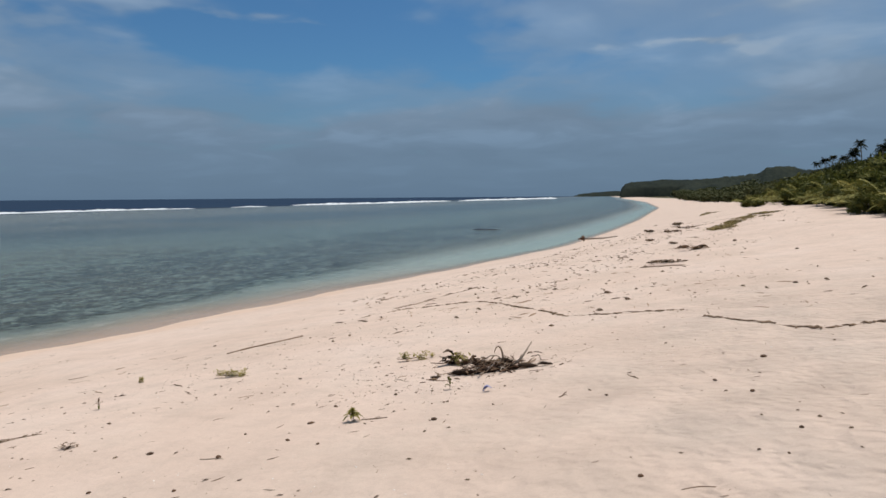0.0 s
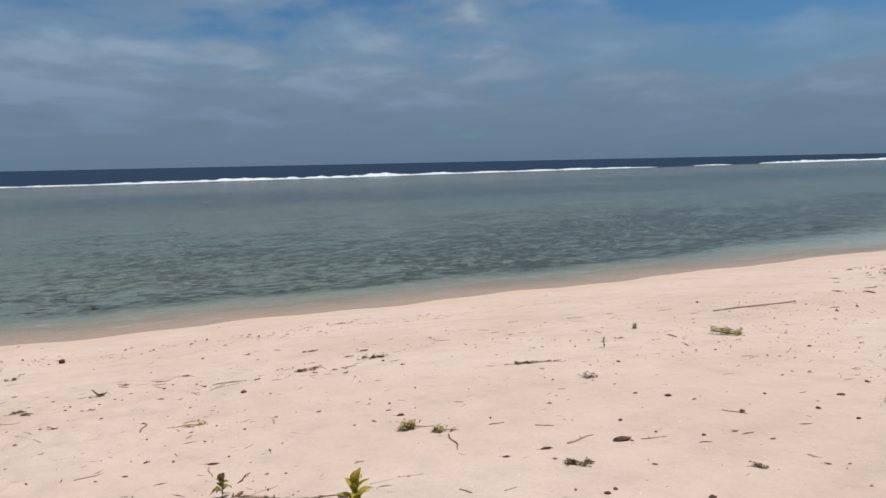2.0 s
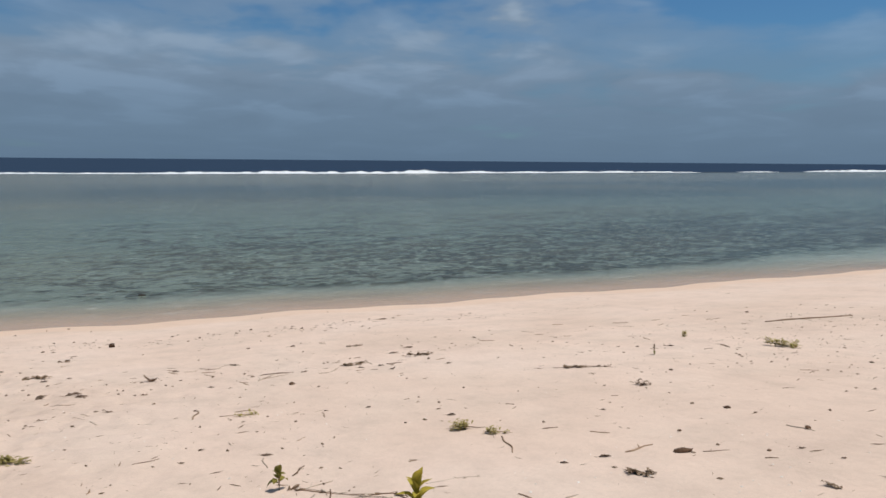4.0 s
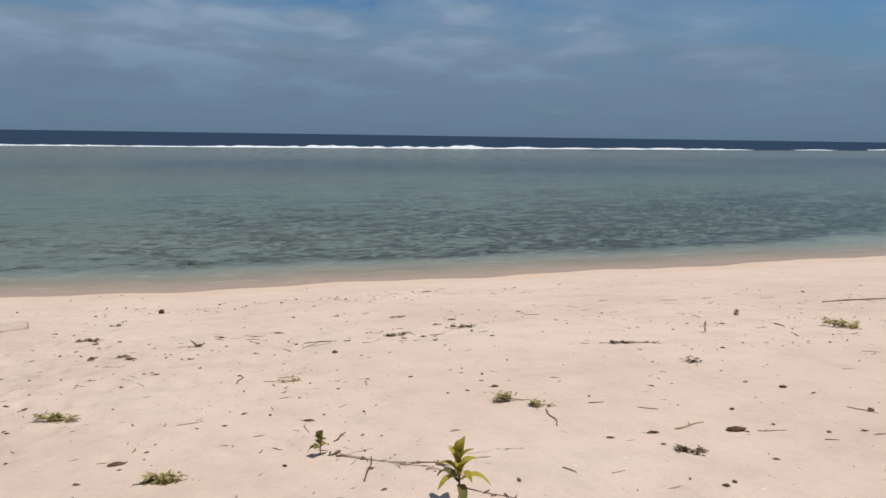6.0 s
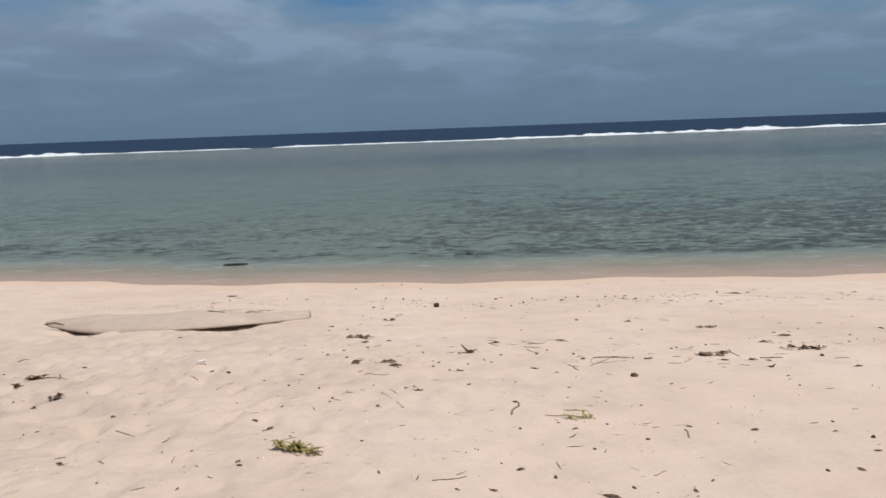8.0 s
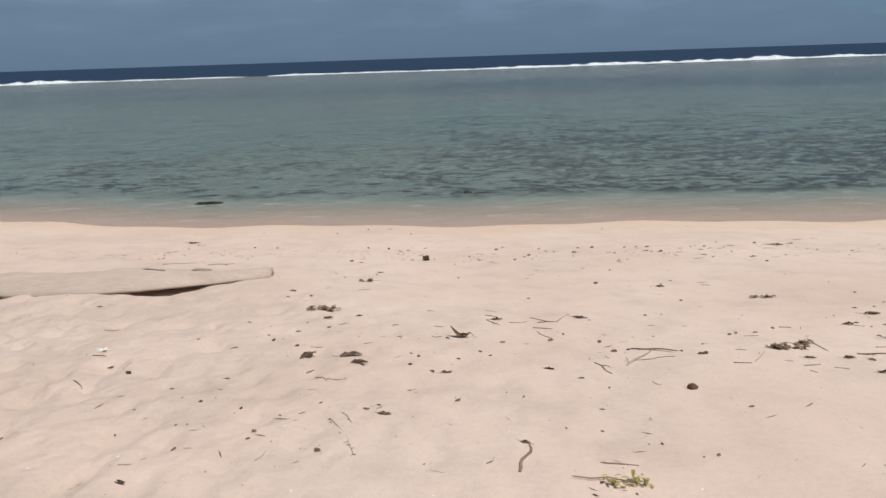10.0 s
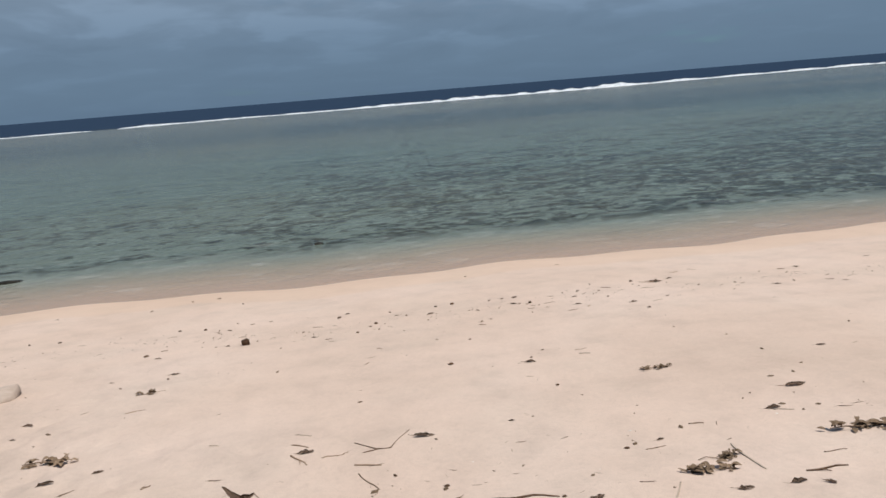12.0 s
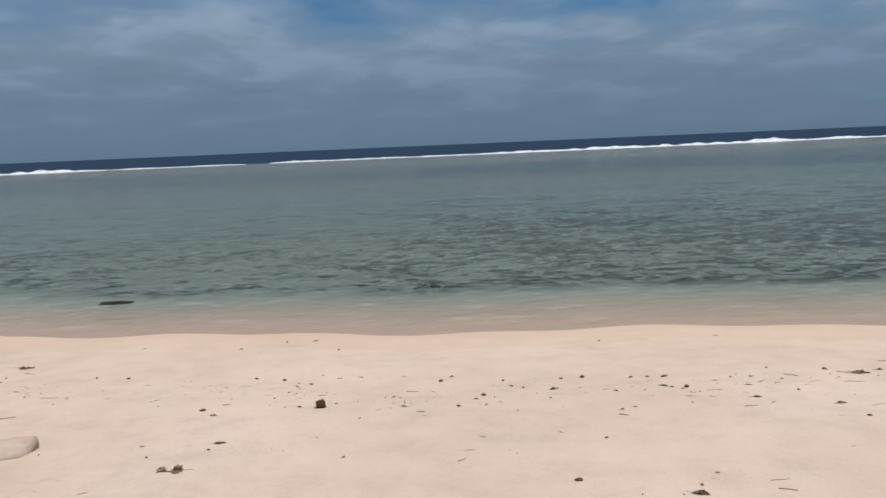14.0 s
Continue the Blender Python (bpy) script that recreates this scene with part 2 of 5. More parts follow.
def make_sand():
    m, t, b = material("coral_sand")
    v = coords(t)
    inland = t.nodes.new("ShaderNodeAttribute")
    inland.attribute_name = "inland"
    wide = noise_tex(t, v, 0.35, 4, 0.5)
    patch = noise_tex(t, v, 2.2, 5, 0.6)
    grain = noise_tex(t, v, 190.0, 3, 0.7)
    mid = noise_tex(t, v, 28.0, 4, 0.65)
    colour = ramp(t, [(0.30, (0.572, 0.437, 0.349)), (0.50, (0.622, 0.479, 0.387)), (0.70, (0.645, 0.506, 0.418))], wide).outputs[0]
    colour = blend(t, 1.0, colour, ramp(t, [(0.30, 0.90), (0.50, 1.0), (0.72, 1.05)], patch).outputs[0], "MULTIPLY")
    colour = blend(t, 1.0, colour, ramp(t, [(0.30, 0.94), (0.5, 1.0), (0.75, 1.03)], mid).outputs[0], "MULTIPLY")
    colour = blend(t, 0.55, colour, ramp(t, [(0.25, 0.66), (0.5, 1.0), (0.8, 1.18)], grain).outputs[0], "MULTIPLY")
    grey = ramp(t, [(0.46, 0.0), (0.62, 1.0)], noise_tex(t, v, 0.75, 5, 0.6)).outputs[0]
    colour = blend(t, arith(t, "MULTIPLY", grey, 0.30), colour, blend(t, 1.0, colour, (0.95, 1.0, 1.01), "MULTIPLY"))
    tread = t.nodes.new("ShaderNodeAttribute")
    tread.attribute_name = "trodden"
    pits = node(t, "ShaderNodeTexVoronoi", Scale=8.5)
    pits.feature = "SMOOTH_F1"
    pits.inputs["Smoothness"].default_value = 0.55
    warped = t.nodes.new("ShaderNodeVectorMath")
    warped.operation = "ADD"
    t.links.new(coords(t, (0.95, 1.0, 1.0), 12.0), warped.inputs[0])
    sway = node(t, "ShaderNodeTexNoise", Scale=2.6, Detail=2.0)
    t.links.new(v, sway.inputs["Vector"])
    scaled = t.nodes.new("ShaderNodeVectorMath")
    scaled.operation = "SCALE"
    scaled.inputs["Scale"].default_value = 0.22
    t.links.new(sway.outputs["Color"], scaled.inputs[0])
    t.links.new(scaled.outputs[0], warped.inputs[1])
    t.links.new(warped.outputs[0], pits.inputs["Vector"])
    dents = arith(t, "ADD", arith(t, "MULTIPLY", pits.outputs["Distance"], 1.1), arith(t, "MULTIPLY", noise_tex(t, v, 7.0, 3, 0.5), 0.5))
    # colour goes darker and slightly greyer in patches where tread is high
    greyed = arith(t, "MULTIPLY", arith(t, "SUBTRACT", arith(t, "MULTIPLY", tread.outputs["Fac"], 1.2), 0.14, True), ramp(t, [(0.38, 0.35), (0.60, 1.0)], noise_tex(t, v, 1.3, 4)).outputs[0], True)
    colour = blend(t, greyed, colour, blend(t, 1.0, colour, (0.82, 0.835, 0.835), "MULTIPLY"))
    cells = node(t, "ShaderNodeTexVoronoi", Scale=46.0)
    t.links.new(v, cells.inputs["Vector"])
    fleck = ramp(t, [(0.055, 1.0), (0.10, 0.0)], cells.outputs["Distance"]).outputs[0]
    some = ramp(t, [(0.54, 0.0), (0.62, 1.0)], noise_tex(t, v, 5.0, 3)).outputs[0]
    colour = blend(t, arith(t, "MULTIPLY", arith(t, "MULTIPLY", fleck, some), 0.45), colour, (0.24, 0.18, 0.13))
    # damp sand by the water: warmer and darker, with an uneven edge
    shore = t.nodes.new("ShaderNodeAttribute")
    shore.attribute_name = "shore"
    edge = arith(t, "ADD", shore.outputs["Fac"], arith(t, "MULTIPLY", arith(t, "SUBTRACT", noise_tex(t, v, 0.5, 3), 0.5), 1.6))
    damp = ramp(t, [(0.0, 1.0), (0.09, 0.9), (0.205, 0.75), (0.228, 0.0)], arith(t, "DIVIDE", edge, 8.0), smooth=True).outputs[0]
    wet = ramp(t, [(0.0, 1.0), (0.10, 0.6), (0.22, 0.0)], inland.outputs["Fac"], smooth=True).outputs[0]
    colour = blend(t, arith(t, "MULTIPLY", damp, 0.60), colour, (0.595, 0.428, 0.310))
    colour = blend(t, arith(t, "MULTIPLY", wet, 0.85), colour, (0.56, 0.420, 0.335))
    soil = ramp(t, [(0.0, 0.0), (1.0, 1.0)], arith(t, "DIVIDE", arith(t, "SUBTRACT", inland.outputs["Fac"], 36.0), 6.0)).outputs[0]
    colour = blend(t, soil, colour, (0.085, 0.075, 0.035))
    t.links.new(colour, b.inputs["Base Color"])
    t.links.new(ramp(t, [(0.0, 0.95), (1.0, 0.38)], wet).outputs[0], b.inputs["Roughness"])
    b.inputs["Specular IOR Level"].default_value = 0.25
    dry = arith(t, "SUBTRACT", 1.0, damp, True)
    rough_patch = arith(t, "MULTIPLY", noise_tex(t, v, 7.5, 3, 0.45), dry)
    n0 = bump(t, arith(t, "MULTIPLY", dents, tread.outputs["Fac"]), 1.0, 0.028)
    n1 = bump(t, rough_patch, 0.40, 0.010, n0)
    n2 = bump(t, mid, 0.35, 0.004, n1)
    t.links.new(bump(t, grain, 0.5, 0.0015, n2), b.inputs["Normal"])
    return m


def make_water():
    m, t, b = material("lagoon_water")
    off = t.nodes.new("ShaderNodeAttribute")
    off.attribute_name = "offshore"
    o = off.outputs["Fac"]
    v = coords(t)
    along = coords(t, (1.0, 0.66, 1.0), 4.0)
    drift = coords(t, (1.0, 0.16, 1.0), -3.0)
    # the deep runs from clear over sand, through weed and coral rubble, to the blue outside the reef
    wander = arith(t, "ADD", o, arith(t, "MULTIPLY", arith(t, "SUBTRACT", noise_tex(t, drift, 0.11, 4), 0.5), arith(t, "MULTIPLY", o, 0.35)))
    deep = ramp(t, [(0.0, (0.47, 0.355, 0.275)), (0.004, (0.445, 0.378, 0.300)), (0.0085, (0.375, 0.375, 0.305)), (0.0115, (0.295, 0.345, 0.300)), (0.0145, (0.162, 0.200, 0.170)), (0.05, (0.122, 0.168, 0.143)), (0.15, (0.104, 0.143, 0.127)),
                    (0.25, (0.062, 0.086, 0.086)), (0.36, (0.070, 0.090, 0.090)), (0.44, (0.118, 0.128, 0.112)), (0.66, (0.122, 0.128, 0.112)), (0.695, (0.045, 0.058, 0.060)), (0.72, (0.028, 0.048, 0.081)), (1.0, (0.027, 0.047, 0.081))],
               arith(t, "DIVIDE", wander, 260.0)).outputs[0]
    place = t.nodes.new("ShaderNodeSeparateXYZ")
    t.links.new(v, place.inputs[0])
    # weed and coral rubble: thick off the middle of the walk, thinning to either side and further out
    stretch = ramp(t, [(0.0, 0.60), (0.30, 0.48), (0.38, 0.52), (0.43, 0.88), (0.56, 1.0), (0.70, 0.96), (1.0, 0.90)],
                   arith(t, "DIVIDE", arith(t, "ADD", place.outputs[1], 40.0), 100.0), smooth=True).outputs[0]
    lagoon = ramp(t, [(0.011, 0.0), (0.0150, 1.0), (0.06, 1.0), (0.12, 0.72), (0.25, 0.62), (0.42, 0.45), (0.62, 0.15), (0.66, 0.0)], arith(t, "DIVIDE", o, 260.0)).outputs[0]
    thick = ramp(t, [(0.014, 0.80), (0.03, 0.98), (0.06, 0.86), (0.10, 0.58), (0.17, 0.40), (0.22, 0.62), (0.34, 0.55), (0.45, 0.2)], arith(t, "DIVIDE", wander, 260.0)).outputs[0]
    clumps = arith(t, "SUBTRACT", noise_tex(t, coords(t, (1.0, 0.6, 1.0), 20.0), 0.16, 5, 0.6, 0.6), 0.5)
    rim = ramp(t, [(0.014, 0.62), (0.04, 0.60), (0.075, 0.0)], arith(t, "DIVIDE", wander, 260.0)).outputs[0]
    density = arith(t, "ADD", arith(t, "MULTIPLY", arith(t, "MAXIMUM", stretch, rim), thick), arith(t, "MULTIPLY", clumps, 1.1))
    beds = ramp(t, [(0.42, 0.0), (0.62, 1.0)], arith(t, "ADD", noise_tex(t, along, 0.42, 6, 0.62, 0.6), arith(t, "MULTIPLY", density, 0.10))).outputs[0]
    # fine dark streaks: rubble, plus the dark faces of ripples put into the colour
    ragged = arith(t, "ADD", arith(t, "MULTIPLY", noise_tex(t, along, 3.2, 6, 0.66, 0.6), 0.66), arith(t, "MULTIPLY", noise_tex(t, coords(t, (1.0, 0.5, 1.0), -8.0), 1.0, 5, 0.6, 0.5), 0.34))
    small = ramp(t, [(0.600, 0.0), (0.645, 1.0)], arith(t, "ADD", ragged, arith(t, "MULTIPLY", density, 0.155))).outputs[0]
    weed = arith(t, "MULTIPLY", arith(t, "ADD", arith(t, "MULTIPLY", beds, 0.22), arith(t, "MULTIPLY", small, 1.0)), lagoon, True)
    weed = arith(t, "MULTIPLY", weed, ramp(t, [(0.38, 0.68), (0.60, 1.0)], noise_tex(t, coords(t, (1.0, 0.7, 1.0), 30.0), 7.5, 4, 0.6)).outputs[0])
    growth = ramp(t, [(0.35, (0.008, 0.011, 0.008)), (0.64, (0.034, 0.031, 0.020))], noise_tex(t, v, 0.9, 4, 0.6)).outputs[0]
    colour = blend(t, weed, deep, growth)
    olive = ramp(t, [(0.46, 0.0), (0.62, 1.0)], noise_tex(t, coords(t, (1.0, 0.5, 1.0)), 0.035, 4, 0.5, 0.3)).outputs[0]
    olive = arith(t, "ADD", arith(t, "MULTIPLY", olive, 0.5), arith(t, "MULTIPLY", arith(t, "SUBTRACT", 1.0, stretch), 0.95), True)
    flats = ramp(t, [(0.012, 0.0), (0.03, 0.6), (0.20, 1.0), (0.62, 1.0), (0.66, 0.0)], arith(t, "DIVIDE", o, 260.0)).outputs[0]
    colour = blend(t, arith(t, "MULTIPLY", arith(t, "MULTIPLY", olive, flats), 0.62), colour, (0.146, 0.142, 0.098))
    # pale strokes: highlights on the ripples, put into the water's base colour
    pale = ramp(t, [(0.55, 0.0), (0.66, 1.0)], noise_tex(t, coords(t, (1.0, 0.5, 1.0), 9.0), 4.2, 5, 0.65, 0.6)).outputs[0]
    colour = blend(t, arith(t, "MULTIPLY", arith(t, "MULTIPLY", pale, lagoon), 0.55), colour, (0.25, 0.31, 0.27))
    # whitish dashes by the edge: lapping foam, and ripple glints painted with it
    lap = ramp(t, [(0.55, 0.0), (0.66, 1.0)], noise_tex(t, coords(t, (1.0, 0.30, 1.0), 3.0), 3.6, 6, 0.65, 0.8)).outputs[0]
    near = ramp(t, [(0.03, 0.0), (0.10, 1.0), (0.40, 0.8), (0.65, 0.0)], arith(t, "DIVIDE", o, 8.0)).outputs[0]
    lapping = arith(t, "MULTIPLY", arith(t, "MULTIPLY", lap, near), 0.38)
    colour = blend(t, lapping, colour, (0.52, 0.50, 0.46))
    shoal = t.nodes.new("ShaderNodeAttribute")
    shoal.attribute_name = "shoal"
    colour = blend(t, arith(t, "MULTIPLY", shoal.outputs["Fac"], 0.50), colour, (0.215, 0.325, 0.285))
    t.links.new(colour, b.inputs["Base Color"])
    b.inputs["Roughness"].default_value = 0.16
    b.inputs["IOR"].default_value = 1.333
    t.links.new(ramp(t, [(0.0, 0.06), (0.10, 0.045), (0.40, 0.035), (0.66, 0.02), (0.70, 0.0)], arith(t, "DIVIDE", o, 260.0)).outputs[0], b.inputs["Specular IOR Level"])
    body = ramp(t, [(0.0, 0.50), (0.09, 0.50), (0.28, 0.66), (0.48, 0.94), (0.7, 1.0)], arith(t, "DIVIDE", o, 10.0), smooth=True).outputs[0]
    t.links.new(arith(t, "ADD", arith(t, "ADD", body, arith(t, "MULTIPLY", shoal.outputs["Fac"], 0.4)), arith(t, "MULTIPLY", lapping, 0.4), True), b.inputs["Alpha"])
    ripple = noise_tex(t, coords(t, (1.0, 0.45, 1.0), 6.0), 2.4, 5, 0.6, 0.4)
    swell = noise_tex(t, coords(t, (1.0, 0.30, 1.0), -5.0), 0.35, 4, 0.55, 0.3)
    n1 = bump(t, swell, 0.5, 0.35)
    t.links.new(bump(t, ripple, 0.75, 0.12, n1), b.inputs["Normal"])
    return m


def make_plain(name, low, high, scale=30.0, rough=0.85, relief=0.4, depth=0.004, stretch=(1, 1, 1), vary=0.25, spec=0.08):
    """A mottled natural surface between two colours, each thing a little different."""
    m, t, b = material(name)
    v = coords(t, stretch)
    grain = noise_tex(t, v, scale, 6, 0.6, 0.3)
    wide = noise_tex(t, v, scale * 0.18, 3, 0.5)
    both = arith(t, "ADD", arith(t, "MULTIPLY", grain, 0.6), arith(t, "MULTIPLY", wide, 0.4))
    colour = ramp(t, [(0.32, low), (0.68, high)], both).outputs[0]
    info = t.nodes.new("ShaderNodeObjectInfo")
    tone = ramp(t, [(0.0, 1.0 - vary), (1.0, 1.0 + vary)], info.outputs["Random"]).outputs[0]
    colour = blend(t, 1.0, colour, tone, "MULTIPLY")
    t.links.new(colour, b.inputs["Base Color"])
    b.inputs["Roughness"].default_value = rough
    b.inputs["Specular IOR Level"].default_value = spec
    t.links.new(bump(t, grain, relief, depth), b.inputs["Normal"])
    return m


def make_leaf(name, low, high, through_light=0.25):
    m, t, b = material(name)
    geo = t.nodes.new("ShaderNodeNewGeometry")
    info = t.nodes.new("ShaderNodeObjectInfo")
    pick = arith(t, "ADD", arith(t, "MULTIPLY", geo.outputs["Random Per Island"], 0.75), arith(t, "MULTIPLY", info.outputs["Random"], 0.25))
    colour = ramp(t, [(0.0, low), (1.0, high)], pick).outputs[0]
    mottle = noise_tex(t, coords(t), 25.0, 4, 0.6)
    colour = blend(t, 1.0, colour, ramp(t, [(0.3, 0.75), (0.7, 1.15)], mottle).outputs[0], "MULTIPLY")
    t.links.new(colour, b.inputs["Base Color"])
    b.inputs["Roughness"].default_value = 0.65
    b.inputs["Specular IOR Level"].default_value = 0.08
    glow = t.nodes.new("ShaderNodeBsdfTranslucent")
    t.links.new(colour, glow.inputs[0])
    mix = node(t, "ShaderNodeMixShader", Fac=through_light)
    t.links.new(b.outputs[0], mix.inputs[1])
    t.links.new(glow.outputs[0], mix.inputs[2])
    t.links.new(mix.outputs[0], t.nodes["Material Output"].inputs[0])
    return m


def make_foam():
    m, t, b = material("sea_foam")
    n = noise_tex(t, coords(t), 1.3, 6, 0.65)
    t.links.new(ramp(t, [(0.34, (0.40, 0.46, 0.50)), (0.56, (0.78, 0.80, 0.81))], n).outputs[0], b.inputs["Base Color"])
    b.inputs["Roughness"].default_value = 0.8
    t.links.new(bump(t, n, 0.7, 0.25), b.inputs["Normal"])
    return m


SAND, WATER, FOAM = make_sand(), make_water(), make_foam()
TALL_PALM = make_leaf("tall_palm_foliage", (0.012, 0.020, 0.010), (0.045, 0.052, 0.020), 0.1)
DRIFTWOOD = make_plain("bleached_driftwood", (0.425, 0.336, 0.274), (0.560, 0.452, 0.374), 7.0, 0.9, 0.4, 0.010, (6, 1, 6), 0.08)
TWIG = make_plain("dry_twig", (0.165, 0.105, 0.068), (0.33, 0.235, 0.16), 40.0, 0.9, 0.5, 0.003, vary=0.35)
PALE_TWIG = make_plain("bleached_twig", (0.33, 0.26, 0.20), (0.50, 0.41, 0.33), 40.0, 0.9, 0.5, 0.003, vary=0.2)
HUSK = make_plain("brown_husk", (0.055, 0.031, 0.020), (0.165, 0.10, 0.062), 45.0, 0.8, 0.6, 0.004, vary=0.3)
DARK_HUSK = make_plain("blackened_husk", (0.022, 0.014, 0.010), (0.07, 0.045, 0.03), 45.0, 0.8, 0.6, 0.004, vary=0.3)
KELP = make_plain("dried_seaweed", (0.10, 0.066, 0.042), (0.27, 0.19, 0.125), 60.0, 0.75, 0.5, 0.003, vary=0.3)
GREEN_KELP = make_leaf("yellow_green_seaweed", (0.22, 0.185, 0.062), (0.48, 0.405, 0.150), 0.3)
CREEPER = make_leaf("creeper_leaf", (0.10, 0.08, 0.028), (0.30, 0.22, 0.085), 0.15)
DEAD_LEAF = make_plain("dead_leaf", (0.15, 0.10, 0.072), (0.32, 0.225, 0.16), 35.0, 0.7, 0.5, 0.003, vary=0.25)
YOUNG_LEAF = make_leaf("fresh_leaf", (0.28, 0.24, 0.035), (0.60, 0.48, 0.085), 0.35)
DARK_LEAF = make_leaf("seedling_leaf", (0.10, 0.105, 0.03), (0.24, 0.21, 0.06), 0.25)
TUFT_LEAF = make_leaf("tuft_leaf", (0.16, 0.15, 0.036), (0.42, 0.35, 0.095), 0.3)
SHRUB_LEAF = make_leaf("coastal_foliage", (0.034, 0.048, 0.012), (0.19, 0.185, 0.046), 0.25)
PALM_LEAF = make_leaf("palm_foliage", (0.08, 0.088, 0.02), (0.34, 0.30, 0.085), 0.25)
# FAR_LEAF and FOREST: base colours lightened to carry the haze of distance
FAR_LEAF = make_leaf("distant_foliage", (0.042, 0.054, 0.022), (0.130, 0.130, 0.048), 0.1)
BARK = make_plain("grey_bark", (0.13, 0.11, 0.09), (0.27, 0.24, 0.20), 12.0, 0.9, 0.6, 0.02)
FOREST = make_plain("forest_canopy", (0.013, 0.019, 0.018), (0.038, 0.044, 0.032), 0.12, 0.95, 0.8, 1.2, vary=0.1, spec=0.03)
WET_WOOD = make_plain("wet_dark_wood", (0.012, 0.012, 0.010), (0.045, 0.04, 0.032), 20.0, 0.35, 0.5, 0.004)
SHELL = make_plain("white_shell", (0.62, 0.56, 0.50), (0.85, 0.82, 0.78), 50.0, 0.45, 0.3, 0.002, vary=0.1)
PLASTIC = make_plain("blue_plastic", (0.24, 0.25, 0.46), (0.42, 0.42, 0.60), 30.0, 0.4, 0.2, 0.002)

# ---- ground, sea and reef ----
gx, gy = axis(-4800, -20.5, 3.6, 4800, 0.05, 1.085), axis(-4800, -7.0, 14.0, 4800, 0.05, 1.085)
GX, GY = np.meshgrid(gx, gy, indexing="ij")
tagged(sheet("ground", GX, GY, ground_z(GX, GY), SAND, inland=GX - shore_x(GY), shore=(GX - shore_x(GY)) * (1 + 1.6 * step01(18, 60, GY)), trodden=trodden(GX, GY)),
       "pale pinkish coral sand beach sloping down to the sea", "beach sand", kind="structure")
so, sy = axis(-1.5, 0.0, 12.0, 4700, 0.25, 1.10), axis(-4800, -30.0, 60.0, 4800, 0.5, 1.08)
so = so[so > -2.5]
SO, SY = np.meshgrid(so, sy, indexing="ij")


def offshore(o, y):
    """Metres out from the water's edge; up the coast the pale sandy shallows begin at once and reach further out."""
    near = o * (1 - 0.35 * step01(14, 55, y) * np.exp(-o / 22))
    far = np.interp(o, [-3, 0, 0.6, 6, 12, 24, 40], [-3, 0.4, 2.5, 3.1, 4.6, 16, 40])
    far = np.where(o > 40, o, far)
    k = step01(16, 50, y)
    return near * (1 - k) + far * k


tagged(sheet("water", shore_x(SY) - SO, SY, np.full(SO.shape, SEA), WATER, offshore=offshore(SO, SY), shoal=step01(16, 55, SY) * step01(0.2, 1.6, SO) * (1 - step01(2, 8, SO))),
       "shallow grey-green reef lagoon turning deep blue offshore", "sea", kind="structure")


def reef_x(y):
    return -206 - 0.10 * max(0.0, y - 130) + (0.05 * max(0.0, y - 650)) + 2.5 * math.sin(y * 0.031) + 1.2 * math.sin(y * 0.09)


def breaker(name, y0, y1, height, label, seed, puff=0.5):
    """A breaking wave: a long uneven roll of foam, with a sheet of wash in front of it."""
    r = random.Random(seed)
    n = max(16, int((y1 - y0) / 1.3))
    ys = np.linspace(y0, y1, n)
    tall = np.array([0.45 + 0.55 * abs(noise.noise((y * 0.045, seed, 0.0))) * 2 + puff * noise.noise((y * 0.35, seed, 3.0)) + 0.18 * noise.noise((y * 1.1, seed, 6.0)) for y in ys])
    ends = np.minimum(1, np.minimum(ys - y0, y1 - ys) / (0.12 * (y1 - y0) + 1))
    tall = np.maximum(tall, 0.16) * height * np.sqrt(np.maximum(ends, 0.02))
    shape = [(6.5, -0.02), (4.2, 0.06), (2.4, 0.30), (1.2, 0.75), (0.2, 1.0), (-0.9, 0.85), (-2.0, 0.35), (-3.6, 0.05), (-5.0, -0.05)]
    X, Y, Z = (np.zeros((n, len(shape))) for _ in range(3))
    for i, y in enumerate(ys):
        for j, (dx, h) in enumerate(shape):
            lump = 1 + 0.30 * noise.noise((y * 0.8, j * 0.9, seed))
            X[i, j] = reef_x(y) + dx * (0.4 + 0.5 * min(tall[i], 1.5)) * lump
            Y[i, j] = y + r.uniform(-0.3, 0.3)
            Z[i, j] = SEA + (h * tall[i] * lump if h > 0 else h - 0.02)
    return tagged(sheet(name, X[:, ::-1], Y[:, ::-1], Z[:, ::-1], FOAM), label, "wave", "breakers on the reef")


breaker("breaking_wave", -40, 22, 0.40, "thin line of surf on the reef edge", 3, 0.3)
breaker("breaking_wave", 16, 116, 0.80, "white foaming breaker rolling over the reef edge", 5)
breaker("breaking_wave", 104, 232, 0.52, "long white line of surf on the reef edge", 7)
breaker("breaking_wave", -84, -46, 0.24, "thin low line of surf on the reef edge", 11, 0.2)
breaker("breaking_wave", -230, -84, 0.95, "white foaming breaker rolling over the reef edge", 13)
breaker("breaking_wave", -470, -240, 0.9, "distant white line of surf on the reef edge", 17)
breaker("breaking_wave", 262, 290, 0.32, "short broken streak of white surf", 19, 0.2)
breaker("breaking_wave", 322, 610, 1.15, "distant white line of surf on the reef edge", 23)
breaker("breaking_wave", 630, 1120, 1.6, "distant white line of surf on the reef edge", 29)


# ---- builders ----
def obj(name, bm, mat, smooth=True):
    mesh = bpy.data.meshes.new(name)
    bm.to_mesh(mesh)
    bm.free()
    if smooth:
        mesh.polygons.foreach_set("use_smooth", np.ones(len(mesh.polygons), bool))
    mesh.materials.append(mat)
    return new(name, mesh)


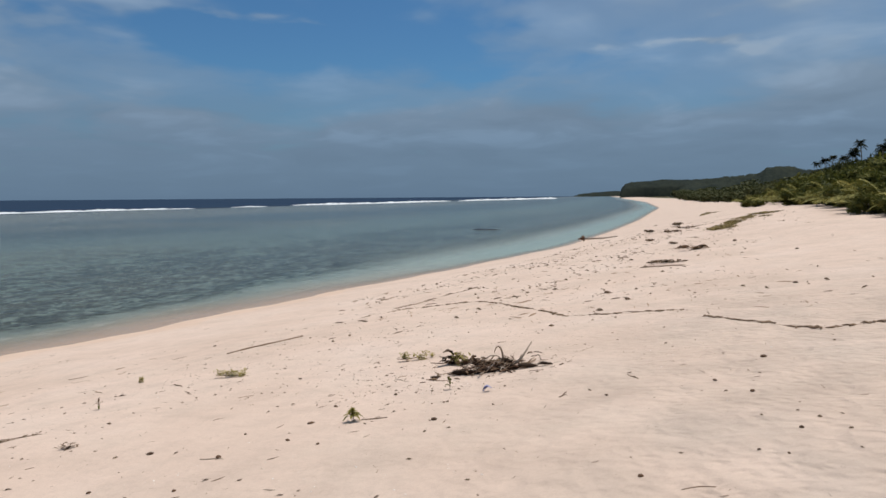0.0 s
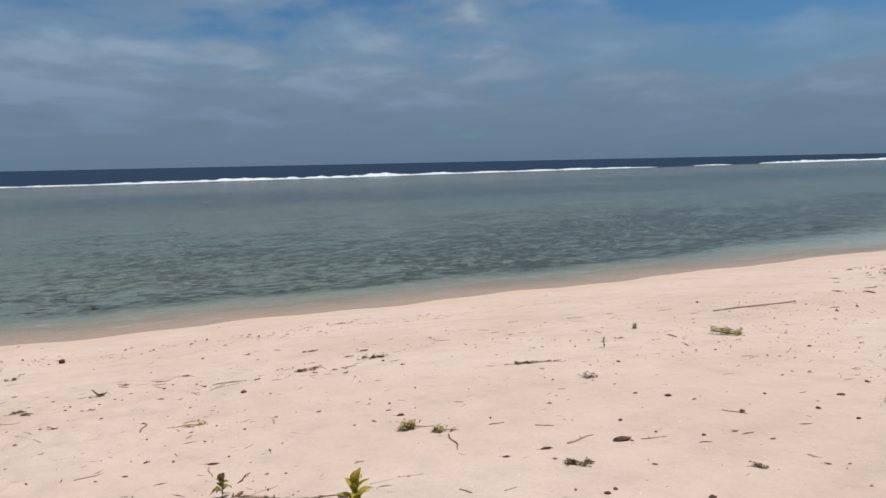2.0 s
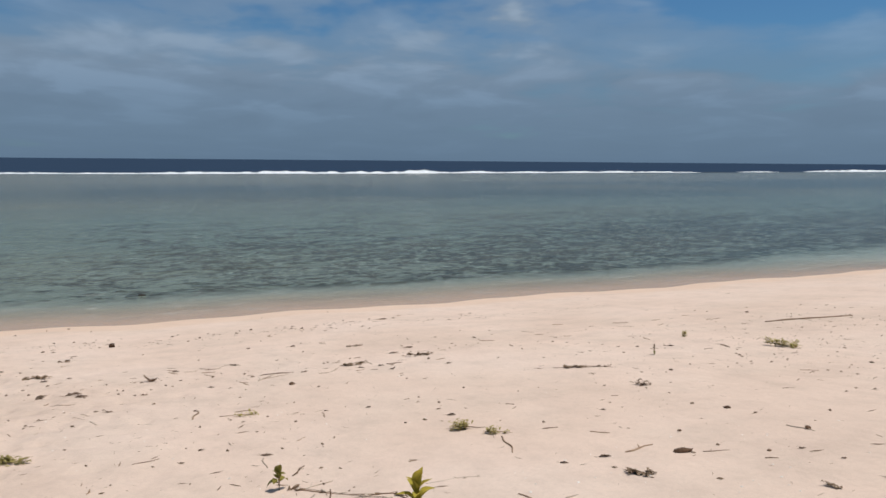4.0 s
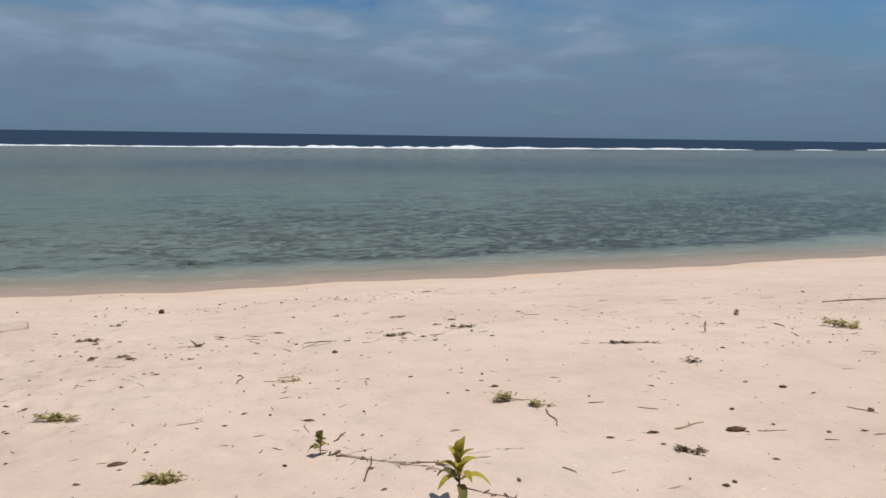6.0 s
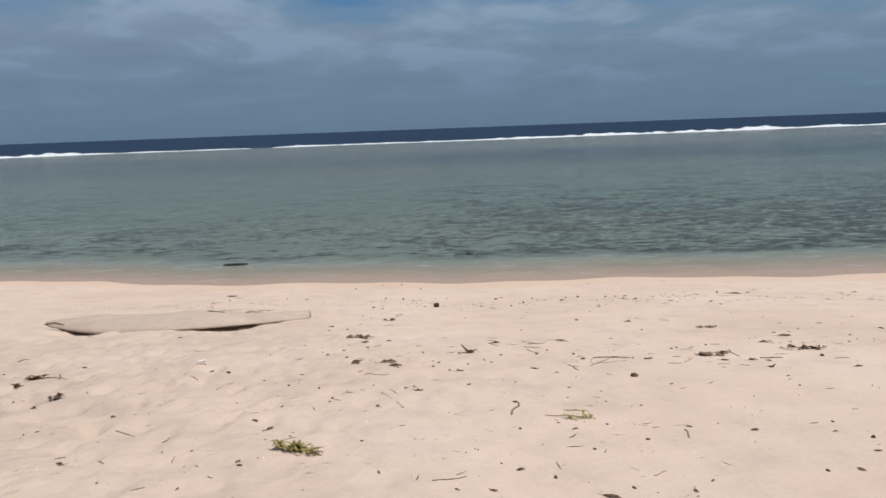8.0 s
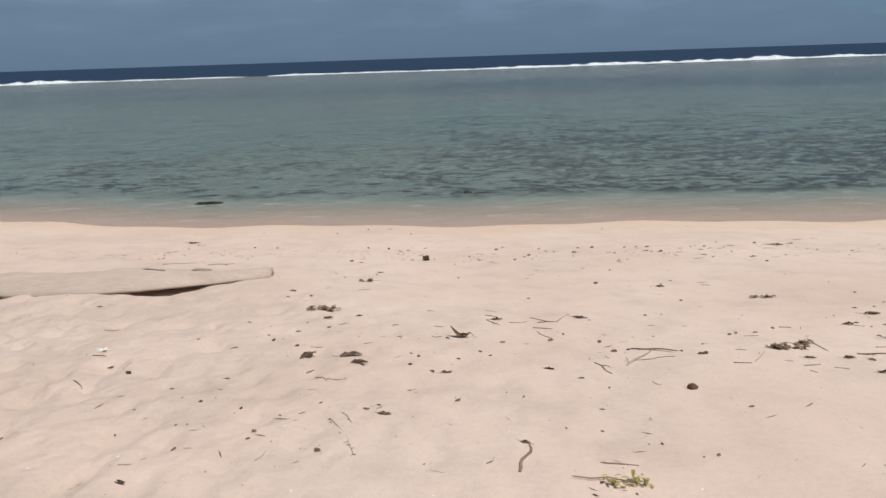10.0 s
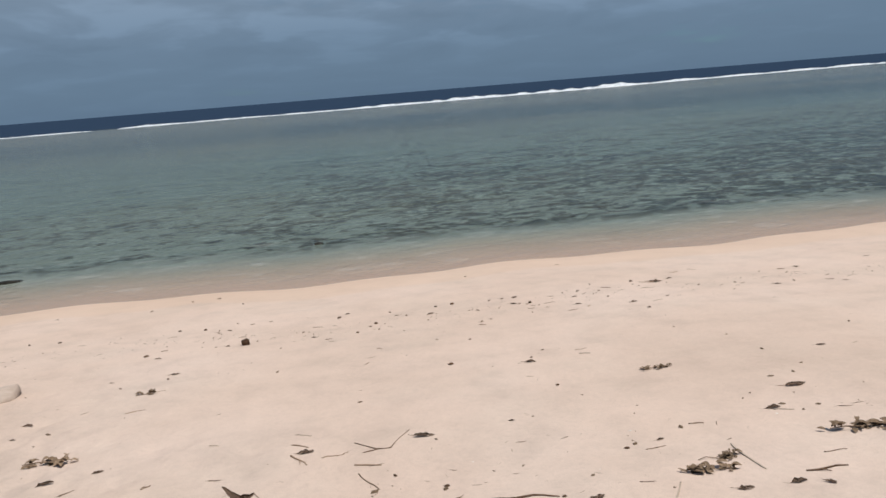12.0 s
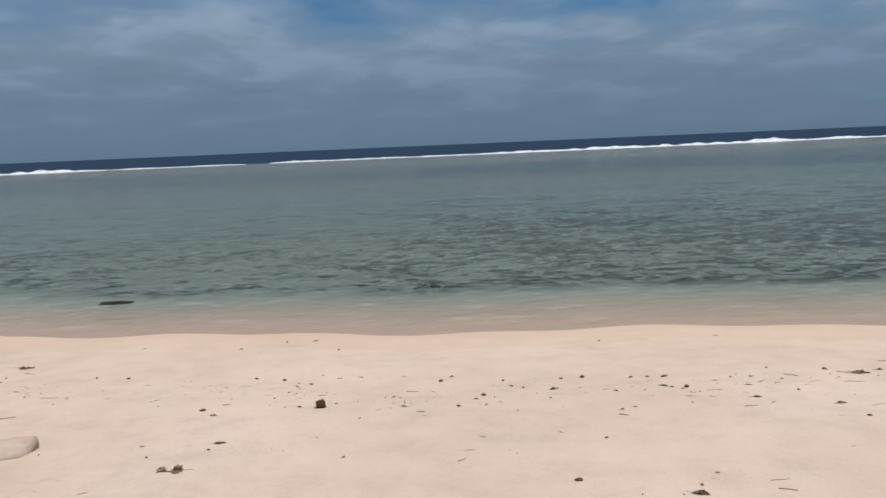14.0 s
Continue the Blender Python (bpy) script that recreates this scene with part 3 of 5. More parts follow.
def part(name, bm, mat, parent, label="", smooth=True):
    ob = obj(name, bm, mat, smooth)
    ob.parent = parent
    return tagged(ob, label)


def tube(bm, points, radii, sides=6, squash=1.0, rough=0.0, rnd=None):
    """A closed bent tube through the points, with a radius for each."""
    pts = [Vector(p) for p in points]
    rings = []
    for i, p in enumerate(pts):
        way = (pts[min(i + 1, len(pts) - 1)] - pts[max(i - 1, 0)]).normalized()
        side = way.cross(Vector((0, 0, 1)))
        side = side.normalized() if side.length > 1e-3 else Vector((1, 0, 0))
        up = side.cross(way)
        ring = []
        for k in range(sides):
            a = 2 * math.pi * k / sides
            r = radii[i] * (1 + (rnd.uniform(-rough, rough) if rnd else 0))
            ring.append(bm.verts.new(p + side * math.cos(a) * r + up * math.sin(a) * r * squash))
        rings.append(ring)
    for a, b in zip(rings, rings[1:]):
        for k in range(sides):
            bm.faces.new((a[k], a[(k + 1) % sides], b[(k + 1) % sides], b[k]))
    bm.faces.new(rings[0][::-1])
    bm.faces.new(rings[-1])


def blade(bm, base, tip, width, bend=0.1, fold=0.15, n=4):
    """A leaf: two rows of faces folded along a bent midrib."""
    base, tip = Vector(base), Vector(tip)
    way = tip - base
    side = way.cross(Vector((0, 0, 1)))
    side = side.normalized() if side.length > 1e-4 else Vector((1, 0, 0))
    up = side.cross(way).normalized()
    rows = []
    for i in range(n + 1):
        s = i / n
        mid = base + way * s + up * bend * way.length * math.sin(math.pi * s)
        w = width * 0.5 * max(0.03, math.sin(math.pi * min(1, s * 0.92 + 0.06)) ** 0.8)
        lift = up * fold * w
        rows.append([bm.verts.new(mid - side * w + lift), bm.verts.new(mid), bm.verts.new(mid + side * w + lift)])
    for a, b in zip(rows, rows[1:]):
        for k in (0, 1):
            bm.faces.new((a[k], a[k + 1], b[k + 1], b[k]))


def twig(x, y, length, angle, seed, thick=None, mat=None, label="", bend=0.12, lift=0.0):
    """A bent, tapered twig lying on the sand; angle is that of its length from +x."""
    r = random.Random(seed)
    thick = thick or (0.0032 + 0.0085 * min(length, 0.5)) * r.uniform(0.7, 1.35)
    n = 5 if length < 0.3 else 9
    a = radians(angle)
    dx, dy = math.cos(a), math.sin(a)
    bow, kink = r.uniform(-bend, bend), r.uniform(-bend, bend)
    pts, radii = [], []
    for i in range(n):
        s = i / (n - 1) - 0.5
        off = length * (bow * (0.25 - s * s) * 2 + kink * math.sin(s * 9) * 0.35)
        px, py = dx * s * length - dy * off, dy * s * length + dx * off
        rad = thick * (1.0 - 0.55 * abs(s + 0.15)) * r.uniform(0.8, 1.2)
        pts.append((px, py, gz(x + px, y + py) - gz(x, y) + rad * 0.55 + lift * r.random()))
        radii.append(rad)
    bm = bmesh.new()
    tube(bm, pts, radii, 6, 0.85, 0.18, r)
    if length > 0.18 and r.random() < 0.6:
        i = r.randrange(1, n - 2)
        b = a + r.choice((-1, 1)) * r.uniform(0.5, 1.0)
        p = Vector(pts[i])
        L = length * r.uniform(0.18, 0.35)
        tube(bm, [p, p + Vector((math.cos(b) * L * 0.5, math.sin(b) * L * 0.5, 0.008)), p + Vector((math.cos(b) * L, math.sin(b) * L, 0.002))],
             [radii[i] * 0.7, radii[i] * 0.5, radii[i] * 0.25], 5)
    ob = obj("twig", bm, mat or TWIG)
    ob.location = (x, y, gz(x, y))
    return tagged(ob, label or "dry grey-brown twig lying on the sand", "twig", "twigs on the beach")


def pod(x, y, size, seed, label="dark brown seed husk lying on the sand", long=1.5, turn=None):
    """A wrinkled husk, flattened below, with a stalk end."""
    r = random.Random(seed)
    bm = bmesh.new()
    bmesh.ops.create_icosphere(bm, subdivisions=3, radius=0.5)
    for v in bm.verts:
        c = v.co
        k = 1 + 0.22 * noise.noise(c * 4.5 + Vector((seed, 0, 0))) + 0.10 * noise.noise(c * 11 + Vector((0, seed, 0)))
        taper = 1 - 0.35 * max(0, c.x)
        v.co = Vector((c.x * long * k, c.y * taper * k, (c.z * 0.75 * k if c.z > 0 else c.z * 0.4) * taper)) * size
    tube(bm, [(long * 0.42 * size, 0, 0.05 * size), (long * 0.60 * size, 0.05 * size, 0.16 * size)], [0.10 * size, 0.05 * size], 5)
    ob = obj("seed_husk", bm, HUSK)
    ob.matrix_world = pose(x, y, gz(x, y) + size * 0.10, r.uniform(-10, 10), r.uniform(-10, 10), r.uniform(0, 360) if turn is None else turn)
    return tagged(ob, label, "husk", "husks on the beach")


def dead_leaf(x, y, size, seed, label="curled brown dead leaf on the sand", curl=0.9, turn=None):
    """A dry leaf, twisted along its rib, with a wavy rim and a stalk; much curl lifts both its ends."""
    r = random.Random(seed)
    bm = bmesh.new()
    rows, n, m = [], 13, 5
    twist, bow = r.uniform(-0.5, 0.5), r.uniform(-0.12, 0.12)
    for i in range(n + 1):
        s = i / n
        w = (0.20 if curl < 1.2 else 0.22) * math.sin(math.pi * (0.03 + 0.94 * s)) ** 0.8 * (1 + 0.35 * noise.noise((s * 5, seed, 1)) + 0.45 * noise.noise((s * 17, seed, 2)))
        lift = curl * (0.95 * max(0, s - 0.62) ** 1.2 + 0.55 * max(0, 0.30 - s) ** 1.2) if curl > 1.2 else 0.10 * curl * noise.noise((s * 2.5, seed, 5)) + 0.03
        row = []
        for j in range(m):
            c = j / (m - 1) * 2 - 1
            zz = lift + (0.10 * min(curl, 1.3) + 0.13 * max(0.0, noise.noise((s * 3.1, c * 1.3, seed + 20)))) * c * c * math.sin(math.pi * s) + 0.05 * c * twist * (s - 0.5) + 0.075 * noise.noise((s * 6, c * 2, seed))
            row.append(bm.verts.new((s - 0.5, bow * math.sin(math.pi * s) + 0.03 * noise.noise((s * 8, c * 3, seed + 9)) + w * c * (1 - 0.25 * min(curl, 1)), max(zz, 0.0) + 0.01)))
        rows.append(row)
    for a, b in zip(rows, rows[1:]):
        for j in range(m - 1):
            bm.faces.new((a[j], b[j], b[j + 1], a[j + 1]))
    bmesh.ops.solidify(bm, geom=bm.faces[:], thickness=-0.016)
    tube(bm, [(-0.46, 0, rows[0][1].co.z), (-0.66, 0.06, 0.015), (-0.82, 0.16, 0.02)], [0.016, 0.012, 0.009], 5)
    for v in bm.verts:
        v.co *= size * 0.9
    ob = obj("dead_leaf", bm, DEAD_LEAF)
    ob.matrix_world = pose(x, y, gz(x, y), r.uniform(-6, 6), r.uniform(-6, 6), r.uniform(0, 360) if turn is None else turn)
    return tagged(ob, label, "leaf", "dead leaves on the beach")


def weed(x, y, width, seed, mat, label, length=1.0, height=0.32, turn=None, n=70):
    """A heap of bent seaweed or leafy sprays, thicker in the middle, on a crooked stem."""
    r = random.Random(seed)
    green = mat is GREEN_KELP
    n = int(n * (1.7 if green else 0.75))
    bm = bmesh.new()
    line = [Vector((s * length * 0.9, r.uniform(-0.12, 0.12), r.uniform(0.02, 0.10))) * width for s in (-0.5, -0.25, 0, 0.25, 0.5)]
    tube(bm, line, [0.010 * width, 0.016 * width, 0.016 * width, 0.012 * width, 0.006 * width], 5)
    ob = new("seaweed_clump")
    part("stem", bm, mat if mat is KELP else TWIG, ob)
    ob.matrix_world = pose(x, y, gz(x, y) - 0.003, 0, 0, r.uniform(0, 360) if turn is None else turn)
    bm = bmesh.new()
    knots = [(r.uniform(-0.42, 0.42) * length, r.gauss(0, 0.10)) for _ in range(5)]
    for _ in range(n):
        kx, ky = r.choice(knots)
        p = Vector((kx + r.gauss(0, 0.09), ky + r.gauss(0, 0.07), r.uniform(0.0, height * 0.45)))
        b = r.uniform(0, 6.28)
        L = r.uniform(0.06, 0.20) if green else r.uniform(0.12, 0.34)
        q = p + Vector((math.cos(b) * L, math.sin(b) * L * 0.8, r.uniform(-0.25, 0.5) * L * height * 2.2))
        q.z = max(q.z, 0.015)
        blade(bm, p * width, q * width, width * (r.uniform(0.03, 0.085) if green else r.uniform(0.06, 0.17)), r.uniform(-0.1, 0.4) if green else r.uniform(-0.05, 0.28), 0.3 if green else r.uniform(0.2, 1.1), 3 if green else 5)
    fronds = part("fronds", bm, mat, ob)
    tagged(fronds, kind="stuff")
    return tagged(ob, label, "seaweed", "seaweed on the beach")


def runner(name, points, thick, seed, mat, label, knots=0.06):
    """A thin stem trailing over the sand through the points, with small knots and leaf scraps along it."""
    r = random.Random(seed)
    line = []
    for a, b in zip(points, points[1:]):
        k = max(2, int(math.hypot(b[0] - a[0], b[1] - a[1]) / 0.12))
        line += [(a[0] + (b[0] - a[0]) * i / k, a[1] + (b[1] - a[1]) * i / k) for i in range(k)]
    line.append(points[-1])
    ox, oy = line[0]
    wob = [(x + 0.05 * noise.noise((i * 0.35, seed, 0)), y + 0.05 * noise.noise((i * 0.35, seed, 9))) for i, (x, y) in enumerate(line)]
    pts = [Vector((x - ox, y - oy, gz(x, y) - gz(ox, oy) + thick * 0.6)) for x, y in wob]
    bm = bmesh.new()
    tube(bm, [p - Vector((0, 0, thick * r.uniform(0, 0.9))) for p in pts], [thick * 0.42 * r.uniform(0.5, 1.4) for _ in pts], 5)
    ob = new(name)
    part("strand", bm, mat, ob)
    bm = bmesh.new()
    for p in pts:
        for _ in range(6 if knots > 0.04 else 3):
            if r.random() < 0.42 + 0.9 * noise.noise((p.x * 2.3, p.y * 2.3, seed)):
                near = pts[min(pts.index(p) + 1, len(pts) - 1)]
                q = p.lerp(near, r.random()) + Vector((r.gauss(0, 0.02), r.gauss(0, 0.02), 0))
                a = r.uniform(0, 6.28)
                L = r.uniform(0.3, 1.1) * knots
                e = Vector((math.cos(a) * L, math.sin(a) * L, 0)) * 0.5
                w = L * r.uniform(0.07, 0.17)
                tube(bm, [q - e, q - e * 0.3 + Vector((0, 0, w * 0.3)), q + e * 0.4 + Vector((0, 0, w * 0.2)), q + e], [w * 0.4, w, w * 0.8, w * 0.25], 5, 0.7)
    tagged(part("fringe", bm, mat, ob), kind="stuff")
    ob.location = (ox, oy, gz(ox, oy))
    return tagged(ob, label, "plant debris")


# ---- the large driftwood log ----
def log_line(s):
    """Where the log runs: its middle, half width and height above the sand, s from 0 to 1 along it."""
    y = -5.90 + 3.98 * s
    x = -13.06 + 0.66 * math.sin(math.pi * min(1, s * 1.01)) ** 0.75
    wide = 0.33 * min(1, (s / 0.28) ** 0.7) * (1 - 0.60 * float(step01(0.60, 0.96, s))) + 0.012
    top = (0.156 * min(1, (s / 0.25 + 0.04) ** 0.6) * (1 - 0.42 * float(step01(0.55, 1.0, s)))) + 0.01
    return x, y, wide, top


def log_base(x, y):
    xs = float(shore_x(y))
    u = x - xs - 19.8
    return -0.022 + 0.122 * u - 0.00085 * u * u + 0.006


def driftwood_log():
    """A pale, weathered trunk lying along the beach, tapered at one end, undercut by the sand."""
    n, sides = 56, 20
    bm = bmesh.new()
    rings = []
    # cross-section from the lower front edge over the flat top to the sunken back, in widths and heights
    half = [(0.48, -0.30), (0.76, -0.02), (0.96, 0.10), (1.0, 0.19), (0.97, 0.30), (0.80, 0.47), (0.58, 0.64), (0.32, 0.80), (0.04, 0.92), (-0.26, 1.0), (-0.56, 0.95), (-0.84, 0.66), (-1.0, 0.20),
            (-0.98, -0.15), (-0.88, -0.5), (-0.65, -0.8), (-0.35, -0.95), (-0.02, -0.98), (0.20, -0.85), (0.36, -0.6)]
    for i in range(n + 1):
        s = i / n  # from the tapered end to the blunt end
        x, y, wide, top = log_line(s)
        ring = []
        for k, (u, h) in enumerate(half):
            lump = 1 + 0.08 * noise.noise((u * 1.6, h * 1.6, s * 8)) + 0.06 * noise.noise((u * 4, h * 4, s * 30)) + (0.05 * noise.noise((u, h, s * 90)) if 1 < k < 5 else 0)
            if k in (0, 1, 18, 19):
                hollow = 0.15 + 0.85 * max(math.exp(-((y + 3.0) / (0.60 if y > -3.0 else 0.45)) ** 2), math.exp(-((y + 5.0) / 0.34) ** 2))
                u, h = u - 0.85 * hollow * (u + 0.4), h + hollow * (0.06 - h)
            ring.append(bm.verts.new((x + u * wide * lump, y, log_base(x, y) + h * top * lump)))
        rings.append(ring)
    for a, b in zip(rings, rings[1:]):
        for k in range(sides):
            bm.faces.new((a[k], b[k], b[(k + 1) % sides], a[(k + 1) % sides]))
    bm.faces.new(rings[0])
    bm.faces.new(rings[-1][::-1])
    log = new("driftwood_log")
    log.location = (-12.6, -4.0, log_base(-12.6, -4.0))
    part("trunk", bm, DRIFTWOOD, log).location = -log.location
    tagged(log, "long bleached grey driftwood log half sunk in the sand", "driftwood")
    for k, (s, length, turn, side) in enumerate(((0.66, 0.42, 84, -0.12), (0.80, 0.32, 100, -0.08), (0.10, 0.36, 70, 0.26))):
        x, y, wide, top = log_line(s)
        x += side
        z = log_base(x, y) + (top * 0.98 if k < 2 else 0.06)
        bm = bmesh.new()
        d = Vector((math.cos(radians(turn)), math.sin(radians(turn)), 0)) * length / 2
        tube(bm, [Vector((x, y, z)) - d, Vector((x, y, z + 0.035)), Vector((x, y, z + 0.01)) + d], [0.012, 0.022, 0.010], 6, 0.6)
        part("splinter", bm, DRIFTWOOD if k < 2 else TWIG, log, "raised splinter of weathered wood").location = -log.location
    return log


driftwood_log()


# ---- heap of branches ----
def branch_heap(x, y):
    heap = new("branch_heap")
    heap.location = (x, y, gz(x, y))
    tagged(heap, "heap of dark broken branches and dead fronds on the sand", "driftwood")
    r = random.Random(21)
    bits = random.Random(22)
    view = radians(20)
    across, along = Vector((math.cos(view), math.sin(view), 0)), Vector((-math.sin(view), math.cos(view), 0))
    for k in range(112):
        low = k < 48
        c = across * r.gauss(0.03, 0.18) + along * r.gauss(0, 0.12)
        L = r.uniform(0.06, 0.22) if k % 8 or not low else r.uniform(0.25, 0.4)
        a = view + r.gauss(0, 1.1) + (math.pi if r.random() < 0.5 else 0)
        up = r.uniform(-0.05, 0.12) if low else r.uniform(-0.5, 1.4)
        z = r.uniform(0.008, 0.04) if low else r.uniform(0.03, 0.11) * max(0.2, 1 - 2 * abs(c.dot(across)))
        d = Vector((math.cos(a), math.sin(a), 0)) * L / 2
        z0, z1 = max(0.008, z - up * L / 2), max(0.008, z + up * L / 2)
        sag = Vector((r.uniform(-0.04, 0.04), r.uniform(-0.04, 0.04), r.uniform(-0.005, 0.03)))
        th = r.uniform(0.003, 0.007) if k % 6 or not low else r.uniform(0.008, 0.014)
        g = lambda v, zz: Vector((v.x, v.y, zz + gz(x + v.x, y + v.y) - gz(x, y)))
        bm = bmesh.new()
        tube(bm, [g(c - d, z0), g(c - d * 0.3, (z0 * 2 + z1) / 3) + sag, g(c + d * 0.35, (z0 + 2 * z1) / 3) - sag * 0.5, g(c + d, z1)], [th, th * 1.1, th * 0.9, th * 0.5], 6, 0.9, 0.2, r)
        part("branch", bm, (HUSK, TWIG, PALE_TWIG, HUSK, TWIG)[k % 5], heap)
    for _ in range(22):
        c = across * bits.gauss(0.02, 0.20) + along * bits.gauss(-0.05, 0.07)
        a, L, th = view + bits.gauss(0, 0.5), bits.uniform(0.07, 0.20), bits.uniform(0.012, 0.026)
        d = Vector((math.cos(a), math.sin(a), 0)) * L / 2
        z = gz(x + c.x, y + c.y) - gz(x, y) + th * 0.5
        bm = bmesh.new()
        tube(bm, [c - d + Vector((0, 0, z)), c - d * 0.2 + Vector((0, 0, z + 0.012)), c + d * 0.5 + Vector((0, 0, z + 0.006)), c + d + Vector((0, 0, z))], [th * 0.5, th, th * 0.8, th * 0.3], 7, 0.6, 0.3, bits)
        part("husk_fragment", bm, DARK_HUSK, heap, "blackened flattened husk fragment")
    for k in range(5):
        mid, reach, lift = bits.gauss(-0.05, 0.06), bits.uniform(0.14, 0.30), bits.uniform(0.05, 0.15)
        off = along * bits.uniform(-0.13, 0.10)
        sag = bits.uniform(-0.05, 0.03)
        th = bits.uniform(0.004, 0.009)
        bm = bmesh.new()
        tube(bm, [across * (mid + reach * s) + off + along * sag * (1 - s * s) + Vector((0, 0, 0.012 + lift * (1 - abs(s) ** 1.6) + 0.02 * bits.random())) for s in (-1, -0.6, -0.2, 0.2, 0.6, 1)],
             [th * 0.7, th, th * 1.1, th, th * 0.8, th * 0.4], 6, 0.8, 0.15, bits)
        part("frond_stalk", bm, (TWIG, HUSK, PALE_TWIG)[k % 3], heap, "arched dry frond stalk")
    for cx, cy, L, th in ((-0.34, -0.10, 0.20, 0.040), (-0.20, -0.14, 0.14, 0.030), (0.20, -0.12, 0.20, 0.030), (0.40, -0.10, 0.24, 0.034), (0.02, 0.02, 0.16, 0.050), (0.14, 0.06, 0.20, 0.045), (-0.10, 0.08, 0.26, 0.04), (0.60, -0.08, 0.17, 0.026), (-0.62, -0.16, 0.11, 0.018), (-0.26, -0.12, 0.12, 0.045), (0.24, -0.10, 0.16, 0.042), (-0.02, -0.12, 0.18, 0.036)):
        c = across * cx + along * cy
        base = gz(x + c.x, y + c.y) - gz(x, y)
        bm = bmesh.new()
        tube(bm, [c + across * L * s + Vector((0, 0, base + th * 0.5 + 0.02 * bits.random() + (0.05 if cy > 0 else 0))) for s in (-0.5, -0.2, 0.15, 0.5)], [th * 0.35, th, th * 0.85, th * 0.3], 8, 0.75, 0.3, bits)
        part("husk_fragment", bm, DARK_HUSK, heap, "blackened flattened husk fragment")
    for k in range(64):
        wide = k >= 34
        c = across * (bits.gauss(-0.12, 0.38) if wide else bits.gauss(0.05, 0.20)) + along * (bits.gauss(-0.12, 0.20) if wide else bits.gauss(0, 0.09))
        a, L = bits.uniform(0, 6.28), bits.uniform(0.04, 0.13)
        base = gz(x + c.x, y + c.y) - gz(x, y) + (0.004 if wide else bits.uniform(0.02, 0.13))
        e = Vector((math.cos(a) * L, math.sin(a) * L, 0.0 if wide else bits.uniform(-0.3, 0.7) * L)) * 0.5
        th = bits.uniform(0.006, 0.015)
        bm = bmesh.new()
        mid = c + Vector((0, 0, base + th * 0.5))
        tube(bm, [mid - e, mid + Vector((0, 0, th * 0.4)), mid + e], [th * 0.6, th, th * 0.4], 6, 0.6, 0.3, bits)
        part("litter_fragment", bm, (HUSK, KELP, TWIG, HUSK)[k % 4], heap)
    bm = bmesh.new()
    tube(bm, [across * 0.24 + Vector((0, 0, 0.06)), across * 0.34 + Vector((0, 0, 0.14)), across * 0.46 + along * 0.05 + Vector((0, 0, 0.32))], [0.014, 0.013, 0.007], 6)
    part("upright_branch", bm, PALE_TWIG, heap, "bleached branch sticking up")
    bm = bmesh.new()
    pts = [across * (0.14 - 0.055 * (1 - math.cos(s))) + Vector((0, 0, 0.06 + 0.21 * math.sin(s) ** 0.8)) + along * 0.02 * s for s in np.linspace(0.01, 2.5, 9)]
    tube(bm, pts, [0.013, 0.012, 0.011, 0.010, 0.009, 0.008, 0.006, 0.005, 0.003], 7)
    part("curled_stem", bm, TWIG, heap, "curled dry frond stem arching upwards")
    return heap


branch_heap(-2.62, 7.45)
weed(-3.26, 7.92, 0.50, 43, HUSK, "brown leafy spray beside the branch heap", 1.3, 0.4, 20, 60)
weed(-3.16, 7.90, 0.30, 41, GREEN_KELP, "yellow-green leafy spray beside the branch heap", 0.7, 0.95, 20, 60)
weed(-4.02, 8.45, 0.46, 42, GREEN_KELP, "small olive seaweed spray on the sand", 1.3, 0.4, 20, 50)
bm = bmesh.new()
blade(bm, (-0.05, 0, 0.004), (0.05, 0.02, 0.03), 0.05, 0.3, 0.5, 4)
blade(bm, (-0.03, -0.02, 0.004), (0.02, 0.05, 0.035), 0.04, 0.2, 0.5, 4)
scrap = obj("plastic_scrap", bm, PLASTIC)
scrap.location = (-2.30, 6.42, gz(-2.30, 6.42))
tagged(scrap, "crumpled scrap of faded blue plastic film", "litter")


# ---- growing plants ----
def sapling(x, y, height, leaves, seed, label, leaf_mat, spread=0.45, wide=0.30):
    """A young beach plant: a thin stem, with pointed leaves that stand up at the top and droop lower down."""
    r = random.Random(seed)
    bm = bmesh.new()
    tube(bm, [(0, 0, -0.02), (0.006, 0, height * 0.3), (-0.004, 0.004, height * 0.6), (0, 0, height * 0.72)], [0.006, 0.0055, 0.005, 0.003], 6)
    stem = new("sapling")
    stem.location = (x, y, gz(x, y))
    stalk = part("stem", bm, TWIG, stem)
    tagged(stem, label, "seedling")
    for k in range(leaves):
        s = k / (leaves - 1)
        a = k * 2.4 + r.uniform(-0.3, 0.3)
        z = height * (0.72 - 0.42 * s)
        out = height * spread * (0.25 + 0.85 * s)
        rise = height * (0.42 - 0.58 * s)
        bm = bmesh.new()
        blade(bm, (0, 0, z), (math.cos(a) * out, math.sin(a) * out, max(z + rise, 0.015)), height * wide * r.uniform(0.8, 1.15), 0.16 + 0.1 * s, 0.45, 6)
        part("leaf", bm, leaf_mat if s < 0.92 else DARK_LEAF, stalk)
    return stem


